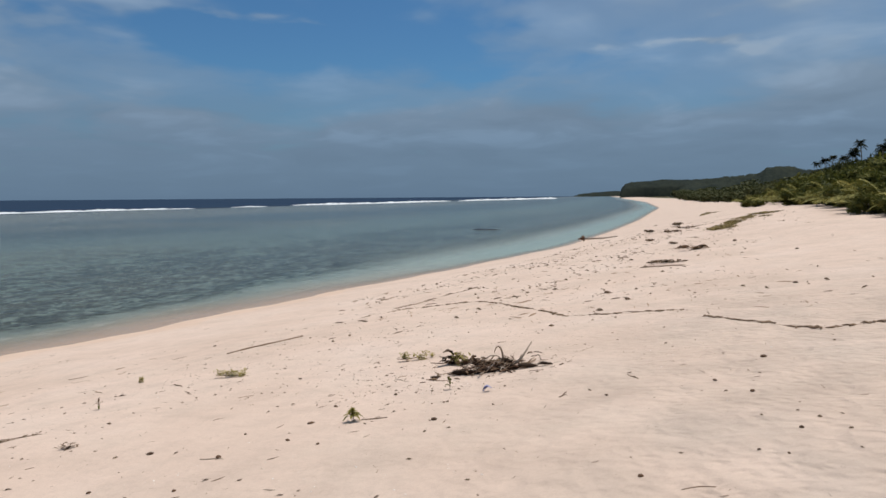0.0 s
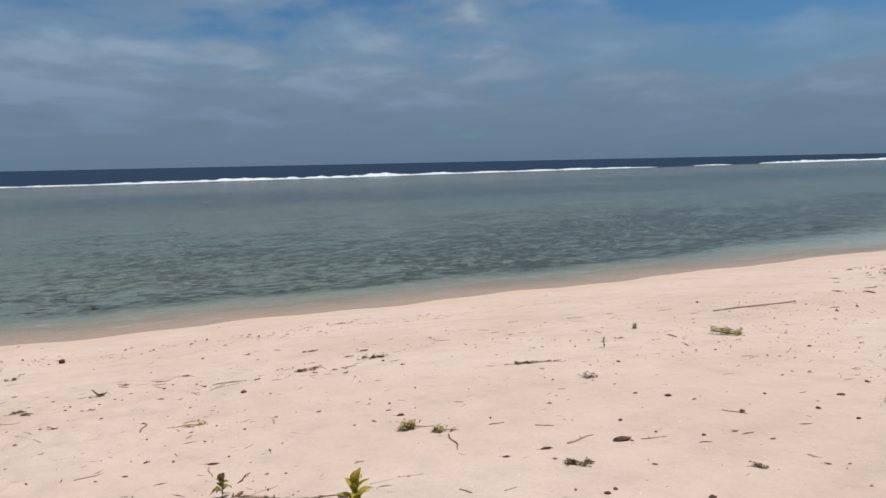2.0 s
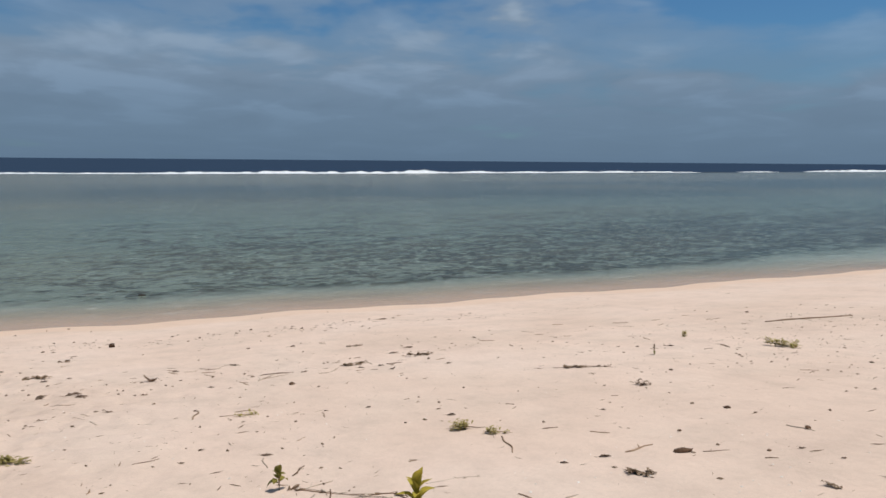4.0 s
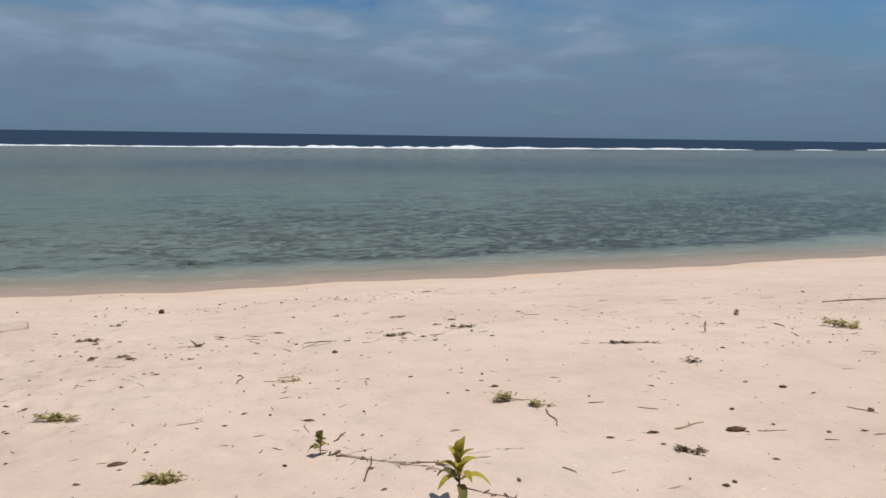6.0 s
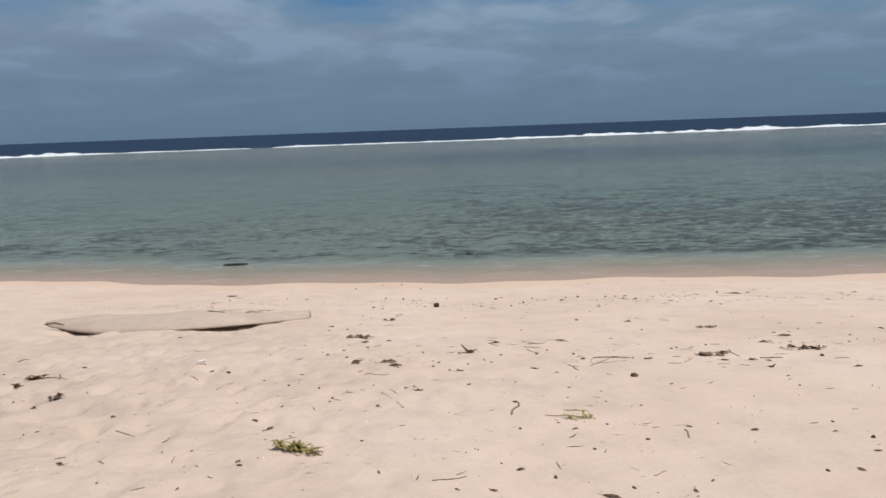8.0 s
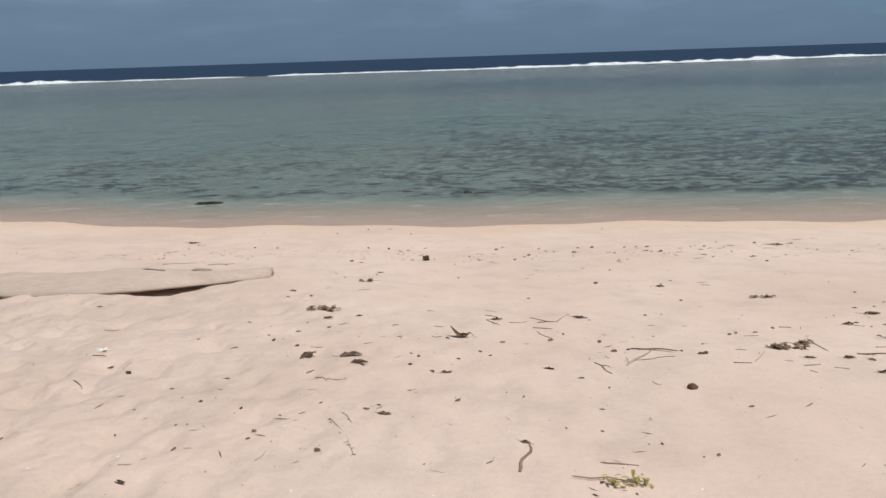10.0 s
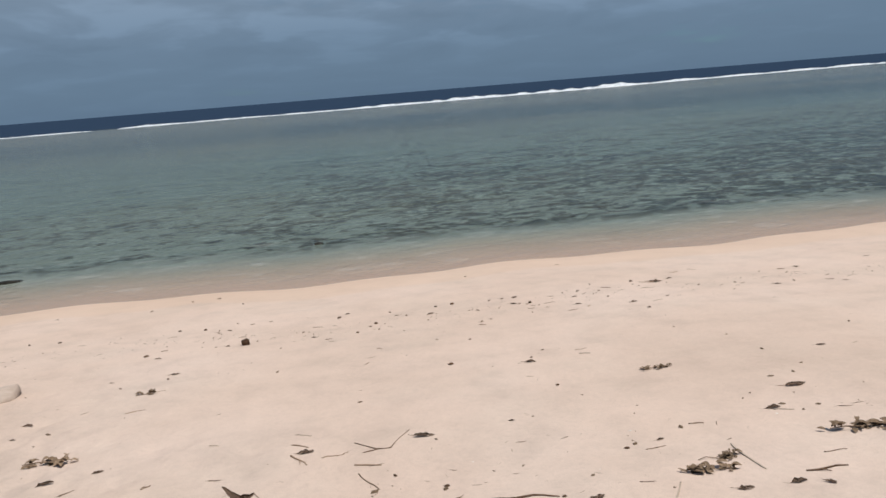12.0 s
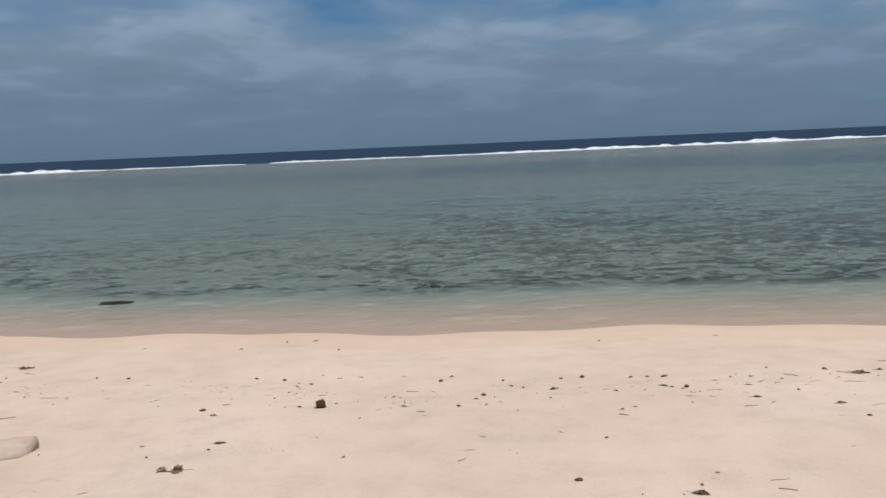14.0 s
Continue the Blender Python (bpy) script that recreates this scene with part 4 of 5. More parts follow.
sapling(-3.76, 1.05, 0.32, 14, 8, "bright yellow-green seedling growing in the sand", YOUNG_LEAF, 0.54, 0.15)
sapling(-4.86, 0.60, 0.155, 8, 9, "small dark green seedling growing in the sand", TUFT_LEAF, 0.46, 0.34)
sapling(-7.15, 6.08, 0.13, 6, 10, "small brown upright sprig in the sand", KELP, 0.65, 0.18)
sapling(-3.17, 5.33, 0.115, 30, 12, "spiky olive grass tuft growing in the sand", TUFT_LEAF, 0.85, 0.22)
sapling(-2.75, 6.55, 0.13, 5, 14, "thin brown seedling beside the branch heap", DARK_LEAF, 0.40, 0.3)
runner("vine_stem", [(-4.83, 0.66), (-4.55, 0.90), (-4.38, 1.18), (-4.15, 1.22)], 0.009, 31, TWIG, "dry root and leaf litter trailing beside the seedling", 0.07)
runner("vine_stem", [(-3.92, 1.16), (-3.72, 1.32), (-3.46, 1.40)], 0.007, 32, KELP, "dry root trailing beside the seedling", 0.06)
runner("vine_stem", [(-4.40, 1.42), (-4.38, 1.60), (-4.34, 1.74)], 0.004, 33, PALE_TWIG, "thin pale root trailing over the sand", 0.03)
runner("seaweed_strand", [(-7.08, 4.42), (-6.92, 4.60), (-6.74, 4.98)], 0.010, 34, KELP, "dark strand of dried seaweed on the sand", 0.085)
runner("seaweed_strand", [(-8.34, 14.5), (-7.73, 15.6), (-6.82, 15.75), (-5.99, 16.0), (-5.0, 14.95), (-3.98, 13.4), (-2.81, 11.81), (-1.85, 11.69), (-0.92, 11.58)], 0.007, 35, KELP, "long beaded strand of dried seaweed across the sand", 0.15)
runner("seaweed_strand", [(-0.51, 10.78), (0.0, 10.1), (0.40, 9.63), (0.86, 9.22), (1.53, 9.64), (2.5, 10.2)], 0.004, 36, TWIG, "long beaded strand of dried seaweed across the sand", 0.15)
runner("seaweed_strand", [(-8.23, 16.06), (-7.9, 18.0), (-7.54, 20.22)], 0.02, 37, KELP, "strand of dried seaweed across the sand", 0.12)
runner("vine_stem", [(-4.80, 0.72), (-4.50, 0.95), (-4.36, 1.12), (-4.12, 1.18)], 0.006, 45, PALE_TWIG, "bleached root trailing beside the seedling", 0.06)
runner("vine_stem", [(-10.42, 0.98), (-10.25, 1.08), (-10.22, 1.22), (-10.48, 1.34)], 0.009, 39, TWIG, "bent dry vine stem on the sand", 0.02)
runner("vine_stem", [(-4.62, -0.98), (-4.52, -1.02), (-4.46, -0.92), (-4.52, -0.82), (-4.62, -0.80)], 0.012, 40, KELP, "dark loop of dried seaweed on the sand", 0.05)
runner("vine_stem", [(-7.98, -0.55), (-7.7, -0.42), (-7.45, -0.40)], 0.005, 44, PALE_TWIG, "thin dry vine stem on the sand", 0.03)

# ---- seaweed ----
OLIVE = "yellow-green seaweed clump lying on the sand"
weed(-6.88, 4.72, 0.24, 70, KELP, "ragged row of dried brown seaweed on the sand", 2.3, 0.07, 58, 28)
weed(-6.58, 7.80, 0.36, 51, GREEN_KELP, OLIVE, 1.2, 0.50, 15, 130)
weed(-5.35, 2.29, 0.26, 52, GREEN_KELP, OLIVE, 1.2, 0.50, 60, 70)
weed(-5.10, 2.41, 0.21, 53, GREEN_KELP, OLIVE, 1.3, 0.35, 60, 50)
weed(-7.13, 0.81, 0.23, 54, GREEN_KELP, "small olive seaweed sprig on the sand", 1.6, 0.35, 78, 34)
weed(-8.16, 7.69, 0.17, 55, GREEN_KELP, "small round olive seaweed clump", 0.5, 0.95, 0, 90)
weed(-5.70, 4.50, 0.17, 56, KELP, "small grey-brown seaweed clump on the sand", 1.1, 0.45, 40, 34)
weed(-4.77, -0.37, 0.22, 57, GREEN_KELP, "olive seaweed clump with curled fronds", 1.25, 0.45, 85, 120)
weed(-6.52, -1.00, 0.25, 58, GREEN_KELP, OLIVE, 1.5, 0.38, 80, 126)
weed(-3.78, 2.62, 0.17, 59, KELP, "flat dark brown seaweed clump", 1.2, 0.2, 40, 60)
weed(-2.96, 3.36, 0.1, 60, KELP, "small dark brown seaweed clump", 0.9, 0.35, 0, 44)
weed(-10.91, -0.97, 0.26, 61, KELP, "long dark bundle of dried seaweed", 1.5, 0.18, 86, 56)
weed(-9.10, 2.66, 0.2, 62, KELP, "dark heap of dried seaweed and twigs", 1.4, 0.25, 80, 60)
weed(-9.22, 2.80, 0.16, 63, KELP, "dark heap of dried seaweed and twigs", 1.4, 0.25, 80, 46)
weed(-9.25, 3.72, 0.26, 64, KELP, "dark branching heap of dried seaweed", 1.5, 0.2, 82, 50)
weed(-10.93, 3.42, 0.18, 65, KELP, "small heap of dried seaweed", 1.5, 0.18, 85, 36)
weed(-12.47, -0.63, 0.18, 66, KELP, "small dark heap of dried seaweed", 1.5, 0.18, 85, 36)
weed(-8.87, -3.70, 0.27, 67, KELP, "row of dark dried seaweed scraps", 1.5, 0.20, 84, 44)
weed(-8.70, -3.92, 0.14, 69, HUSK, "small dark seaweed clump", 1.4, 0.25, 84, 40)
weed(-8.02, -3.22, 0.13, 68, HUSK, "small dark seaweed clump", 1.0, 0.5, 0, 50)

# ---- leaves, husks and blocks ----
dead_leaf(-9.82, 0.31, 0.19, 71, "large curled brown dead leaf with a long stalk", 2.0, 250)
dead_leaf(-9.22, -0.87, 0.21, 72, "flat brown dead leaf on the sand", 0.35, 150)
dead_leaf(-9.22, -0.55, 0.19, 73, "dark crumpled dead leaf on the sand", 0.7, 95)
dead_leaf(-9.04, -0.48, 0.16, 74, "thin curled dead leaf on the sand", 0.8, 80)
dead_leaf(-8.81, 0.14, 0.10, 75, "small dark curled leaf on the sand", 1.0, 100)
dead_leaf(-8.83, 0.04, 0.06, 76, "small dark curled leaf on the sand", 1.0, 30)
dead_leaf(-8.48, 2.99, 0.09, 77, "small curled brown leaf on the sand", 1.3, 95)
dead_leaf(-17.05, -4.14, 0.24, 78, "flat dark leaf near the water's edge", 0.3, 90)
dead_leaf(-9.04, 2.03, 0.11, 79, "crumpled brown leaf on the sand", 0.6, 100)
dead_leaf(-10.32, 1.42, 0.15, 80, "dark curled leaf beside a bent stem", 0.5, 80)
dead_leaf(-10.40, 0.66, 0.13, 81, "narrow dark leaf on the sand", 0.3, 85)
dead_leaf(-14.90, 5.62, 0.22, 82, "pale brown leaf on the sand", 0.5, 85)
pod(-3.95, 3.19, 0.062, 91, "shiny dark brown seed pod on the sand", 2.0, 60)
pod(-5.17, -0.58, 0.045, 92, "dark brown seed pod beside a stick", 2.4, 95)
pod(-8.31, 1.66, 0.062, 93, "dark pointed husk standing on the sand", 1.0, 75)
HUSKS = [(-9.22, 1.42, 0.05), (-2.4, 5.37, 0.075), (0.18, 7.59, 0.085), (0.07, 6.16, 0.06), (0.36, 5.12, 0.05), (0.26, 4.57, 0.03), (-2.73, 15.36, 0.16),
         (-3.44, 4.74, 0.05), (-3.78, 4.3, 0.07), (0.85, 14.56, 0.11), (1.38, 23.42, 0.14), (-3.27, 2.46, 0.04), (-3.25, 2.38, 0.045), (-3.24, 1.8, 0.035),
         (-4.73, 0.35, 0.04), (-3.57, 5.27, 0.06), (-3.09, 4.65, 0.045), (-2.04, 13.55, 0.13), (-0.43, 30.22, 0.22), (-12.01, 1.99, 0.06), (-8.88, 3.7, 0.06)]
for k, (x, y, size) in enumerate(HUSKS):
    pod(x, y, size * 0.62, 100 + k, "brown seed husk lying on the sand", random.Random(k).uniform(1.1, 1.7))
SCRAPS = [(-3.78, 4.29), (-8.22, 9.11), (-9.84, 11.19), (-9.44, 6.25), (-8.34, 3.72), (-4.57, 4.37), (-4.32, 4.41), (-5.69, 4.47), (-3.28, 6.38), (-4.4, 7.98), (-4.84, 7.89),
          (-14.61, 1.63), (-15.67, 1.36), (-15.46, -0.2), (-15.69, -0.53), (-14.98, 1.95), (-14.71, 2.35), (-15.31, 2.77), (-15.22, 3.27), (-14.68, 3.45), (-14.59, 3.65),
          (-14.49, 4.23), (-13.57, 4.59), (-15.13, 5.36), (-17.78, 5.29), (-13.14, -0.53), (-14.28, -1.01), (-18.68, -0.62), (-11.69, 2.63), (-15.46, 1.23), (-15.15, 3.62)]
for k, (x, y) in enumerate(SCRAPS):
    r = random.Random(200 + k)
    if k % 3 == 2:
        pod(x, y, r.uniform(0.032, 0.052), 300 + k, "small dark husk washed up on the sand", 1.4)
    else:
        dead_leaf(x, y, r.uniform(0.07, 0.125), 300 + k, "small dark leaf scrap washed up on the sand", r.uniform(0.3, 0.9), r.uniform(60, 120))
bm = bmesh.new()
bmesh.ops.create_cube(bm, size=1)
bmesh.ops.bevel(bm, geom=bm.edges[:], offset=0.12, segments=2, affect="EDGES")
bmesh.ops.subdivide_edges(bm, edges=bm.edges[:], cuts=1, use_grid_fill=True)
for v in bm.verts:
    v.co = Vector((v.co.x * 0.075, v.co.y * 0.08, v.co.z * 0.075)) * (1 + 0.2 * noise.noise(v.co * 3.1))
block = obj("wood_block", bm, HUSK)
block.matrix_world = pose(-14.33, 0.07, gz(-14.33, 0.07) + 0.032, 6, -4, 20)
tagged(block, "dark squarish block of old wood on the sand", "wood block")

bm = bmesh.new()
for k in range(7):
    a, lean = k * 0.9, 0.3 + 0.1 * (k % 3)
    tip = (0.05 * math.cos(a), 0.07 * math.sin(a), 0.035 + 0.02 * (k % 2))
    tube(bm, [(0, 0, 0.004), (tip[0] * 0.5, tip[1] * 0.5, tip[2] * lean * 1.4), tip], [0.020, 0.016, 0.007], 7, 0.7, 0.2, random.Random(k))
coral = obj("coral_fragment", bm, SHELL)
coral.matrix_world = pose(-9.51, -2.49, gz(-9.51, -2.49)) @ Matrix.Diagonal((0.7, 0.7, 0.4, 1))
tagged(coral, "branching fragment of bleached white coral on the sand", "coral")

# ---- twigs ----
LOG_TWIGS = [(-15.87, -4.15, 0.23, 112), (-14.32, -3.49, 0.5, 89), (-14.18, -2.86, 0.36, 109), (-6.51, -2.44, 0.06, 126), (-7.05, -2.27, 0.15, 75), (-9.13, -2.15, 0.14, 174), (-8.31, -1.99, 0.08, 164), (-5.74, -1.97, 0.1, 108), (-5.96, -1.76, 0.07, 118), (-6.48, -1.75, 0.08, -178), (-9.54, -1.49, 0.06, 105), (-7.43, -1.48, 0.07, 83), (-15.41, -0.9, 0.12, 88), (-7.52, -0.85, 0.12, 168), (-9.54, -0.85, 0.1, 98), (-4.54, -0.83, 0.17, 120), (-8.93, -0.81, 0.09, 154), (-8.73, -0.71, 0.18, 36), (-5.27, -0.66, 0.07, 115), (-8.71, -0.6, 0.13, 86)]
LOWER_TWIGS = [(-5.44, -0.48, 0.1, 172), (-7.97, -0.46, 0.18, 22), (-9.59, -0.45, 0.08, 131), (-10.19, -0.25, 0.06, 125), (-5.98, -0.09, 0.2, 105), (-10.78, 0.07, 0.07, 69), (-7.44, 0.47, 0.34, 160), (-10.29, 0.62, 0.2, 30), (-10.53, 0.63, 0.15, 47), (-5.5, 0.67, 0.26, -5), (-4.47, 0.79, 0.4, 155), (-5.17, 0.82, 0.22, 147), (-10.27, 0.83, 0.14, 96), (-4.79, 0.84, 0.22, 105), (-14.99, 0.92, 0.13, 70), (-9.78, 1, 0.28, 20), (-10.01, 1.02, 0.17, 64), (-13.9, 1.04, 0.07, 55), (-10.24, 1.07, 0.12, 102), (-5.99, 1.08, 0.1, 126)]
MIDDLE_TWIGS = [(-8.82, 1.23, 0.26, 7), (-6.87, 1.27, 0.06, 70), (-6.63, 1.48, 0.18, 166), (-4.87, 1.55, 0.06, 83), (-9.01, 1.55, 0.41, 138), (-4.89, 1.57, 0.07, 44), (-8.98, 1.65, 0.31, 100), (-9.17, 1.71, 0.25, 62), (-3.85, 1.8, 0.11, 11), (-3.18, 1.84, 0.09, 17), (-8.78, 2.2, 0.12, 76), (-4.81, 2.3, 0.44, -20), (-9.11, 2.34, 0.08, 71), (-8.92, 2.39, 0.29, 142), (-8.54, 2.57, 0.06, 16), (-9.49, 2.6, 0.13, 95), (-8.69, 2.64, 0.12, 96), (-6.42, 2.71, 0.1, 25)]
UPPER_TWIGS = [(-13.59, 2.73, 0.08, 59), (-8.59, 2.79, 0.09, 61), (-5, 2.84, 0.13, 77), (-9.18, 2.96, 0.36, -7), (-9.73, 3, 0.09, 73), (-5.91, 3.05, 0.09, 34), (-4.67, 3.07, 0.15, 37), (-11.7, 3.14, 0.1, 63), (-8.89, 3.2, 0.22, 86), (-3.83, 3.39, 0.19, 66), (-9.05, 3.39, 0.13, 86), (-9.69, 3.58, 0.12, 59), (-14.37, 3.84, 0.15, 88), (-0.21, 4, 0.18, 17), (-13.75, 4.1, 0.09, 132), (-3.82, 4.27, 0.22, 8), (-6.84, 4.76, 0.18, 74), (-6.73, 4.9, 0.2, 35), (-9.77, 5.17, 0.24, 65)]
FAR_TWIGS = [(-14.43, 5.25, 0.19, 82), (-3, 5.42, 0.23, 19), (-14.9, 5.5, 0.26, 45), (-1.5, 6.22, 0.22, 90), (-10.43, 6.39, 0.27, 12), (-5.27, 6.48, 0.18, 41), (-0.97, 6.85, 0.26, -58), (-3.1, 7.02, 0.3, -19), (-3.55, 7.05, 0.27, -32), (-8.33, 7.1, 0.32, -24), (-7.07, 7.29, 0.34, -28), (-2.06, 7.31, 0.16, 10), (-9.92, 8.08, 0.23, 50), (-9.74, 8.79, 0.28, 110), (-3.18, 9.51, 0.12, 24), (-9.53, 9.9, 0.28, 68), (-8.28, 10.84, 1.65, 74), (1.5, 12.05, 0.11, 2), (-2.76, 15.33, 0.3, 24), (-2.23, 21.25, 1.39, -27)]
for k, row in enumerate(LOG_TWIGS + LOWER_TWIGS + MIDDLE_TWIGS + UPPER_TWIGS + FAR_TWIGS):
    if row[2] > 1 or row[:2] in ((-4.47, 0.79), (-4.54, -0.83), (-9.01, 1.55)):
        continue
    twig(*row, 500 + k, mat=PALE_TWIG if k % 4 == 1 else (HUSK if k % 7 == 3 else TWIG))
twig(-8.28, 10.84, 1.75, 74, 701, 0.017, TWIG, "long weathered stick lying across the sand", 0.05)
twig(-2.23, 21.25, 1.5, -27, 702, 0.022, TWIG, "long weathered stick lying across the sand", 0.06)
twig(-4.47, 0.79, 0.42, 155, 703, 0.006, HUSK, "dark straight stick lying on the sand", 0.04)
twig(-4.54, -0.83, 0.24, 120, 704, 0.007, HUSK, "dark straight stick lying on the sand", 0.04)
twig(-9.01, 1.55, 0.45, 138, 705, 0.009, PALE_TWIG, "bleached forked stick lying on the sand", 0.04)
twig(-9.20, 1.72, 0.34, 72, 706, 0.0075, HUSK, "dark bent stick lying on the sand", 0.12)
for k, (x, y, L, a) in enumerate(((-8.86, 2.72, 0.2, 84), (-8.82, 2.98, 0.2, 90), (-10.05, 3.95, 0.34, 86), (-9.75, 3.55, 0.22, 84))):
    dead_leaf(x, y, L * 0.5, 720 + k, "narrow dark curled leaf on the sand", 0.8, a)
# ---- more drift: sticks, scraps and husks, each with its length ----
FAR_BITS = [(-1.62, 27.6, 1.143), (-2.21, 14.72, 0.104), (-2.12, 16.24, 0.063), (0.75, 16.89, 0.061), (2.55, 20.85, 0.261), (-3.35, 14.7, 0.143), (-3.65, 15.78, 0.064), (-3.53, 28.7, 0.155), (-4.55, 37.87, 0.234), (-4.93, 32.15, 0.201), (-1.02, 18.35, 0.111), (-2.22, 10.91, 0.141), (-4.13, 17.33, 0.282), (-4.96, 19.42, 0.254), (-3.76, 17.03, 0.344), (-2.29, 36.1, 0.544), (-3.52, 47.36, 0.931), (-8.4, 73.42, 1.129), (-2.32, 64.99, 0.676), (1.44, 31.99, 0.23), (3.38, 33.22, 0.163), (0.59, 6.35, 0.073), (0.1, 4.62, 0.027), (-0.54, 4.17, 0.053), (-0.23, 6.62, 0.05), (-0.2, 7.93, 0.071), (-1.03, 7.05, 0.078), (-1.09, 6.12, 0.039)]
HEAP_BITS = [(-7.31, 0.91, 0.172), (-7.59, 0.5, 0.07), (-6.87, 3.1, 0.035), (-5.87, 2.41, 0.098), (-9.96, 6.31, 0.17), (-15.39, 11.83, 0.125), (-10.5, 8.54, 0.305), (-8.69, 7.14, 0.127), (-10.33, 9.28, 0.201), (-7.56, 6.8, 0.114), (-6.14, 5.34, 0.052), (-7.49, 7.69, 0.214), (-10.47, 11.95, 0.226), (-8.67, 9.69, 0.124), (-5.55, 4.0, 0.066), (-4.64, 6.6, 0.15), (-3.7, 5.91, 0.053), (-4.81, 5.46, 0.081), (-6.11, 10.57, 0.165), (-4.91, 9.72, 0.128), (-6.23, 12.26, 0.161), (-5.55, 11.83, 0.132), (-3.64, 7.27, 0.119), (-2.77, 4.87, 0.076), (-3.24, 3.89, 0.048), (-3.62, 3.66, 0.041), (-2.73, 3.67, 0.057), (-2.05, 3.71, 0.051)]
SEEDLING_BITS = [(-10.36, 10.07, 0.135), (-10.27, 7.65, 0.102), (-10.94, 7.42, 0.211), (-13.84, 15.41, 0.158), (-10.52, 15.31, 0.161), (-9.73, 15.9, 0.184), (-5.14, 7.38, 0.052), (-6.47, 8.61, 0.238), (-8.18, 4.37, 0.059), (-10.5, -0.88, 0.111), (-11.91, -0.65, 0.145), (-5.7, 0.73, 0.106), (-4.18, 3.01, 0.28), (-4.01, 4.91, 0.038), (-5.26, 4.99, 0.034), (-4.34, 3.57, 0.044), (-3.51, 3.54, 0.077), (-3.52, 3.86, 0.048), (-4.21, 2.37, 0.07), (-3.69, 2.02, 0.088), (-4.16, 2.68, 0.099), (-2.83, 2.75, 0.055), (-5.2, 3.56, 0.06)]
LOG_BITS = [(-19.41, -9.03, 0.19), (-14.98, -4.0, 0.122), (-13.46, 7.21, 0.093), (-11.6, -1.44, 0.045), (-8.75, 3.1, 0.076), (-8.72, 3.8, 0.13), (-10.24, 5.21, 0.08), (-10.77, 4.77, 0.085), (-10.7, 5.03, 0.07), (-8.04, -0.25, 0.095), (-7.0, -1.27, 0.077), (-6.79, -1.1, 0.082), (-7.27, -1.44, 0.074), (-6.4, -2.39, 0.067), (-6.41, -2.15, 0.061), (-7.06, -2.87, 0.031), (-7.72, -3.24, 0.061), (-8.02, -3.18, 0.083), (-10.08, -4.62, 0.125), (-9.34, -3.6, 0.045), (-9.18, -2.84, 0.078), (-9.2, -2.3, 0.067), (-8.76, -2.33, 0.116), (-8.95, -2.07, 0.054), (-6.28, -1.3, 0.04)]
MIDDLE_BITS = [(-6.12, 0.32, 0.077), (-6.56, 1.2, 0.036), (-6.77, 1.55, 0.053), (-6.62, 1.92, 0.073), (-5.87, 1.96, 0.028), (-6.86, 0.8, 0.038), (-6.93, 1.04, 0.031), (-7.75, 2.85, 0.028), (-6.52, 2.4, 0.029), (-6.38, 2.55, 0.042), (-6.14, 2.42, 0.059), (-10.74, 0.66, 0.129), (-9.78, 1.15, 0.029), (-10.91, 2.57, 0.037), (-10.31, 2.01, 0.033), (-9.59, 2.68, 0.059), (-9.55, 2.45, 0.036), (-8.09, 2.94, 0.035), (-9.13, 1.9, 0.019), (-9.52, 1.39, 0.034), (-8.61, 1.03, 0.027), (-8.85, 0.86, 0.085), (-9.32, 0.42, 0.025), (-9.17, 0.24, 0.03), (-8.99, -0.11, 0.039), (-9.2, -0.05, 0.036), (-9.79, -0.2, 0.027), (-10.57, -0.6, 0.079)]
NEAR_BITS = [(-7.98, 6.23, 0.058), (-7.84, 5.61, 0.054), (-9.47, 6.5, 0.126), (-6.43, 6.8, 0.043), (-4.4, 5.75, 0.057), (-4.33, 6.07, 0.071), (-4.59, 8.39, 0.123), (-2.58, 6.01, 0.074), (-2.94, 5.68, 0.062), (-9.39, -2.46, 0.1), (-10.28, -2.75, 0.118), (-9.76, -1.23, 0.042), (-10.42, -1.58, 0.066), (-8.61, -1.66, 0.052), (-8.16, -1.1, 0.024), (-8.31, -1.38, 0.037), (-15.08, -2.83, 0.167), (-11.32, -3.32, 0.086), (-9.53, -1.0, 0.04), (-8.77, -1.34, 0.048)]
TIDE_BITS = [(-16.66, -3.89, 0.165), (-16.16, -2.83, 0.048), (-11.94, -1.45, 0.088), (-14.06, -0.85, 0.093), (-15.8, 0.08, 0.065), (-14.32, 0.85, 0.071), (-15.53, 6.28, 0.124), (-15.55, 6.58, 0.124), (-13.68, 5.1, 0.058), (-13.62, 5.98, 0.058), (-14.72, 7.46, 0.067), (-14.73, 7.75, 0.101), (-13.62, 6.59, 0.103), (-14.94, 9.14, 0.088), (-16.41, -4.04, 0.082), (-16.1, -2.44, 0.053), (-17.9, -0.18, 0.049), (-18.19, -1.65, 0.084), (-18.44, -3.16, 0.068), (-18.69, -1.07, 0.053), (-15.98, -0.14, 0.053), (-15.81, -0.87, 0.052), (-14.49, -0.85, 0.076), (-15.35, -1.09, 0.049), (-15.86, 0.32, 0.066)]
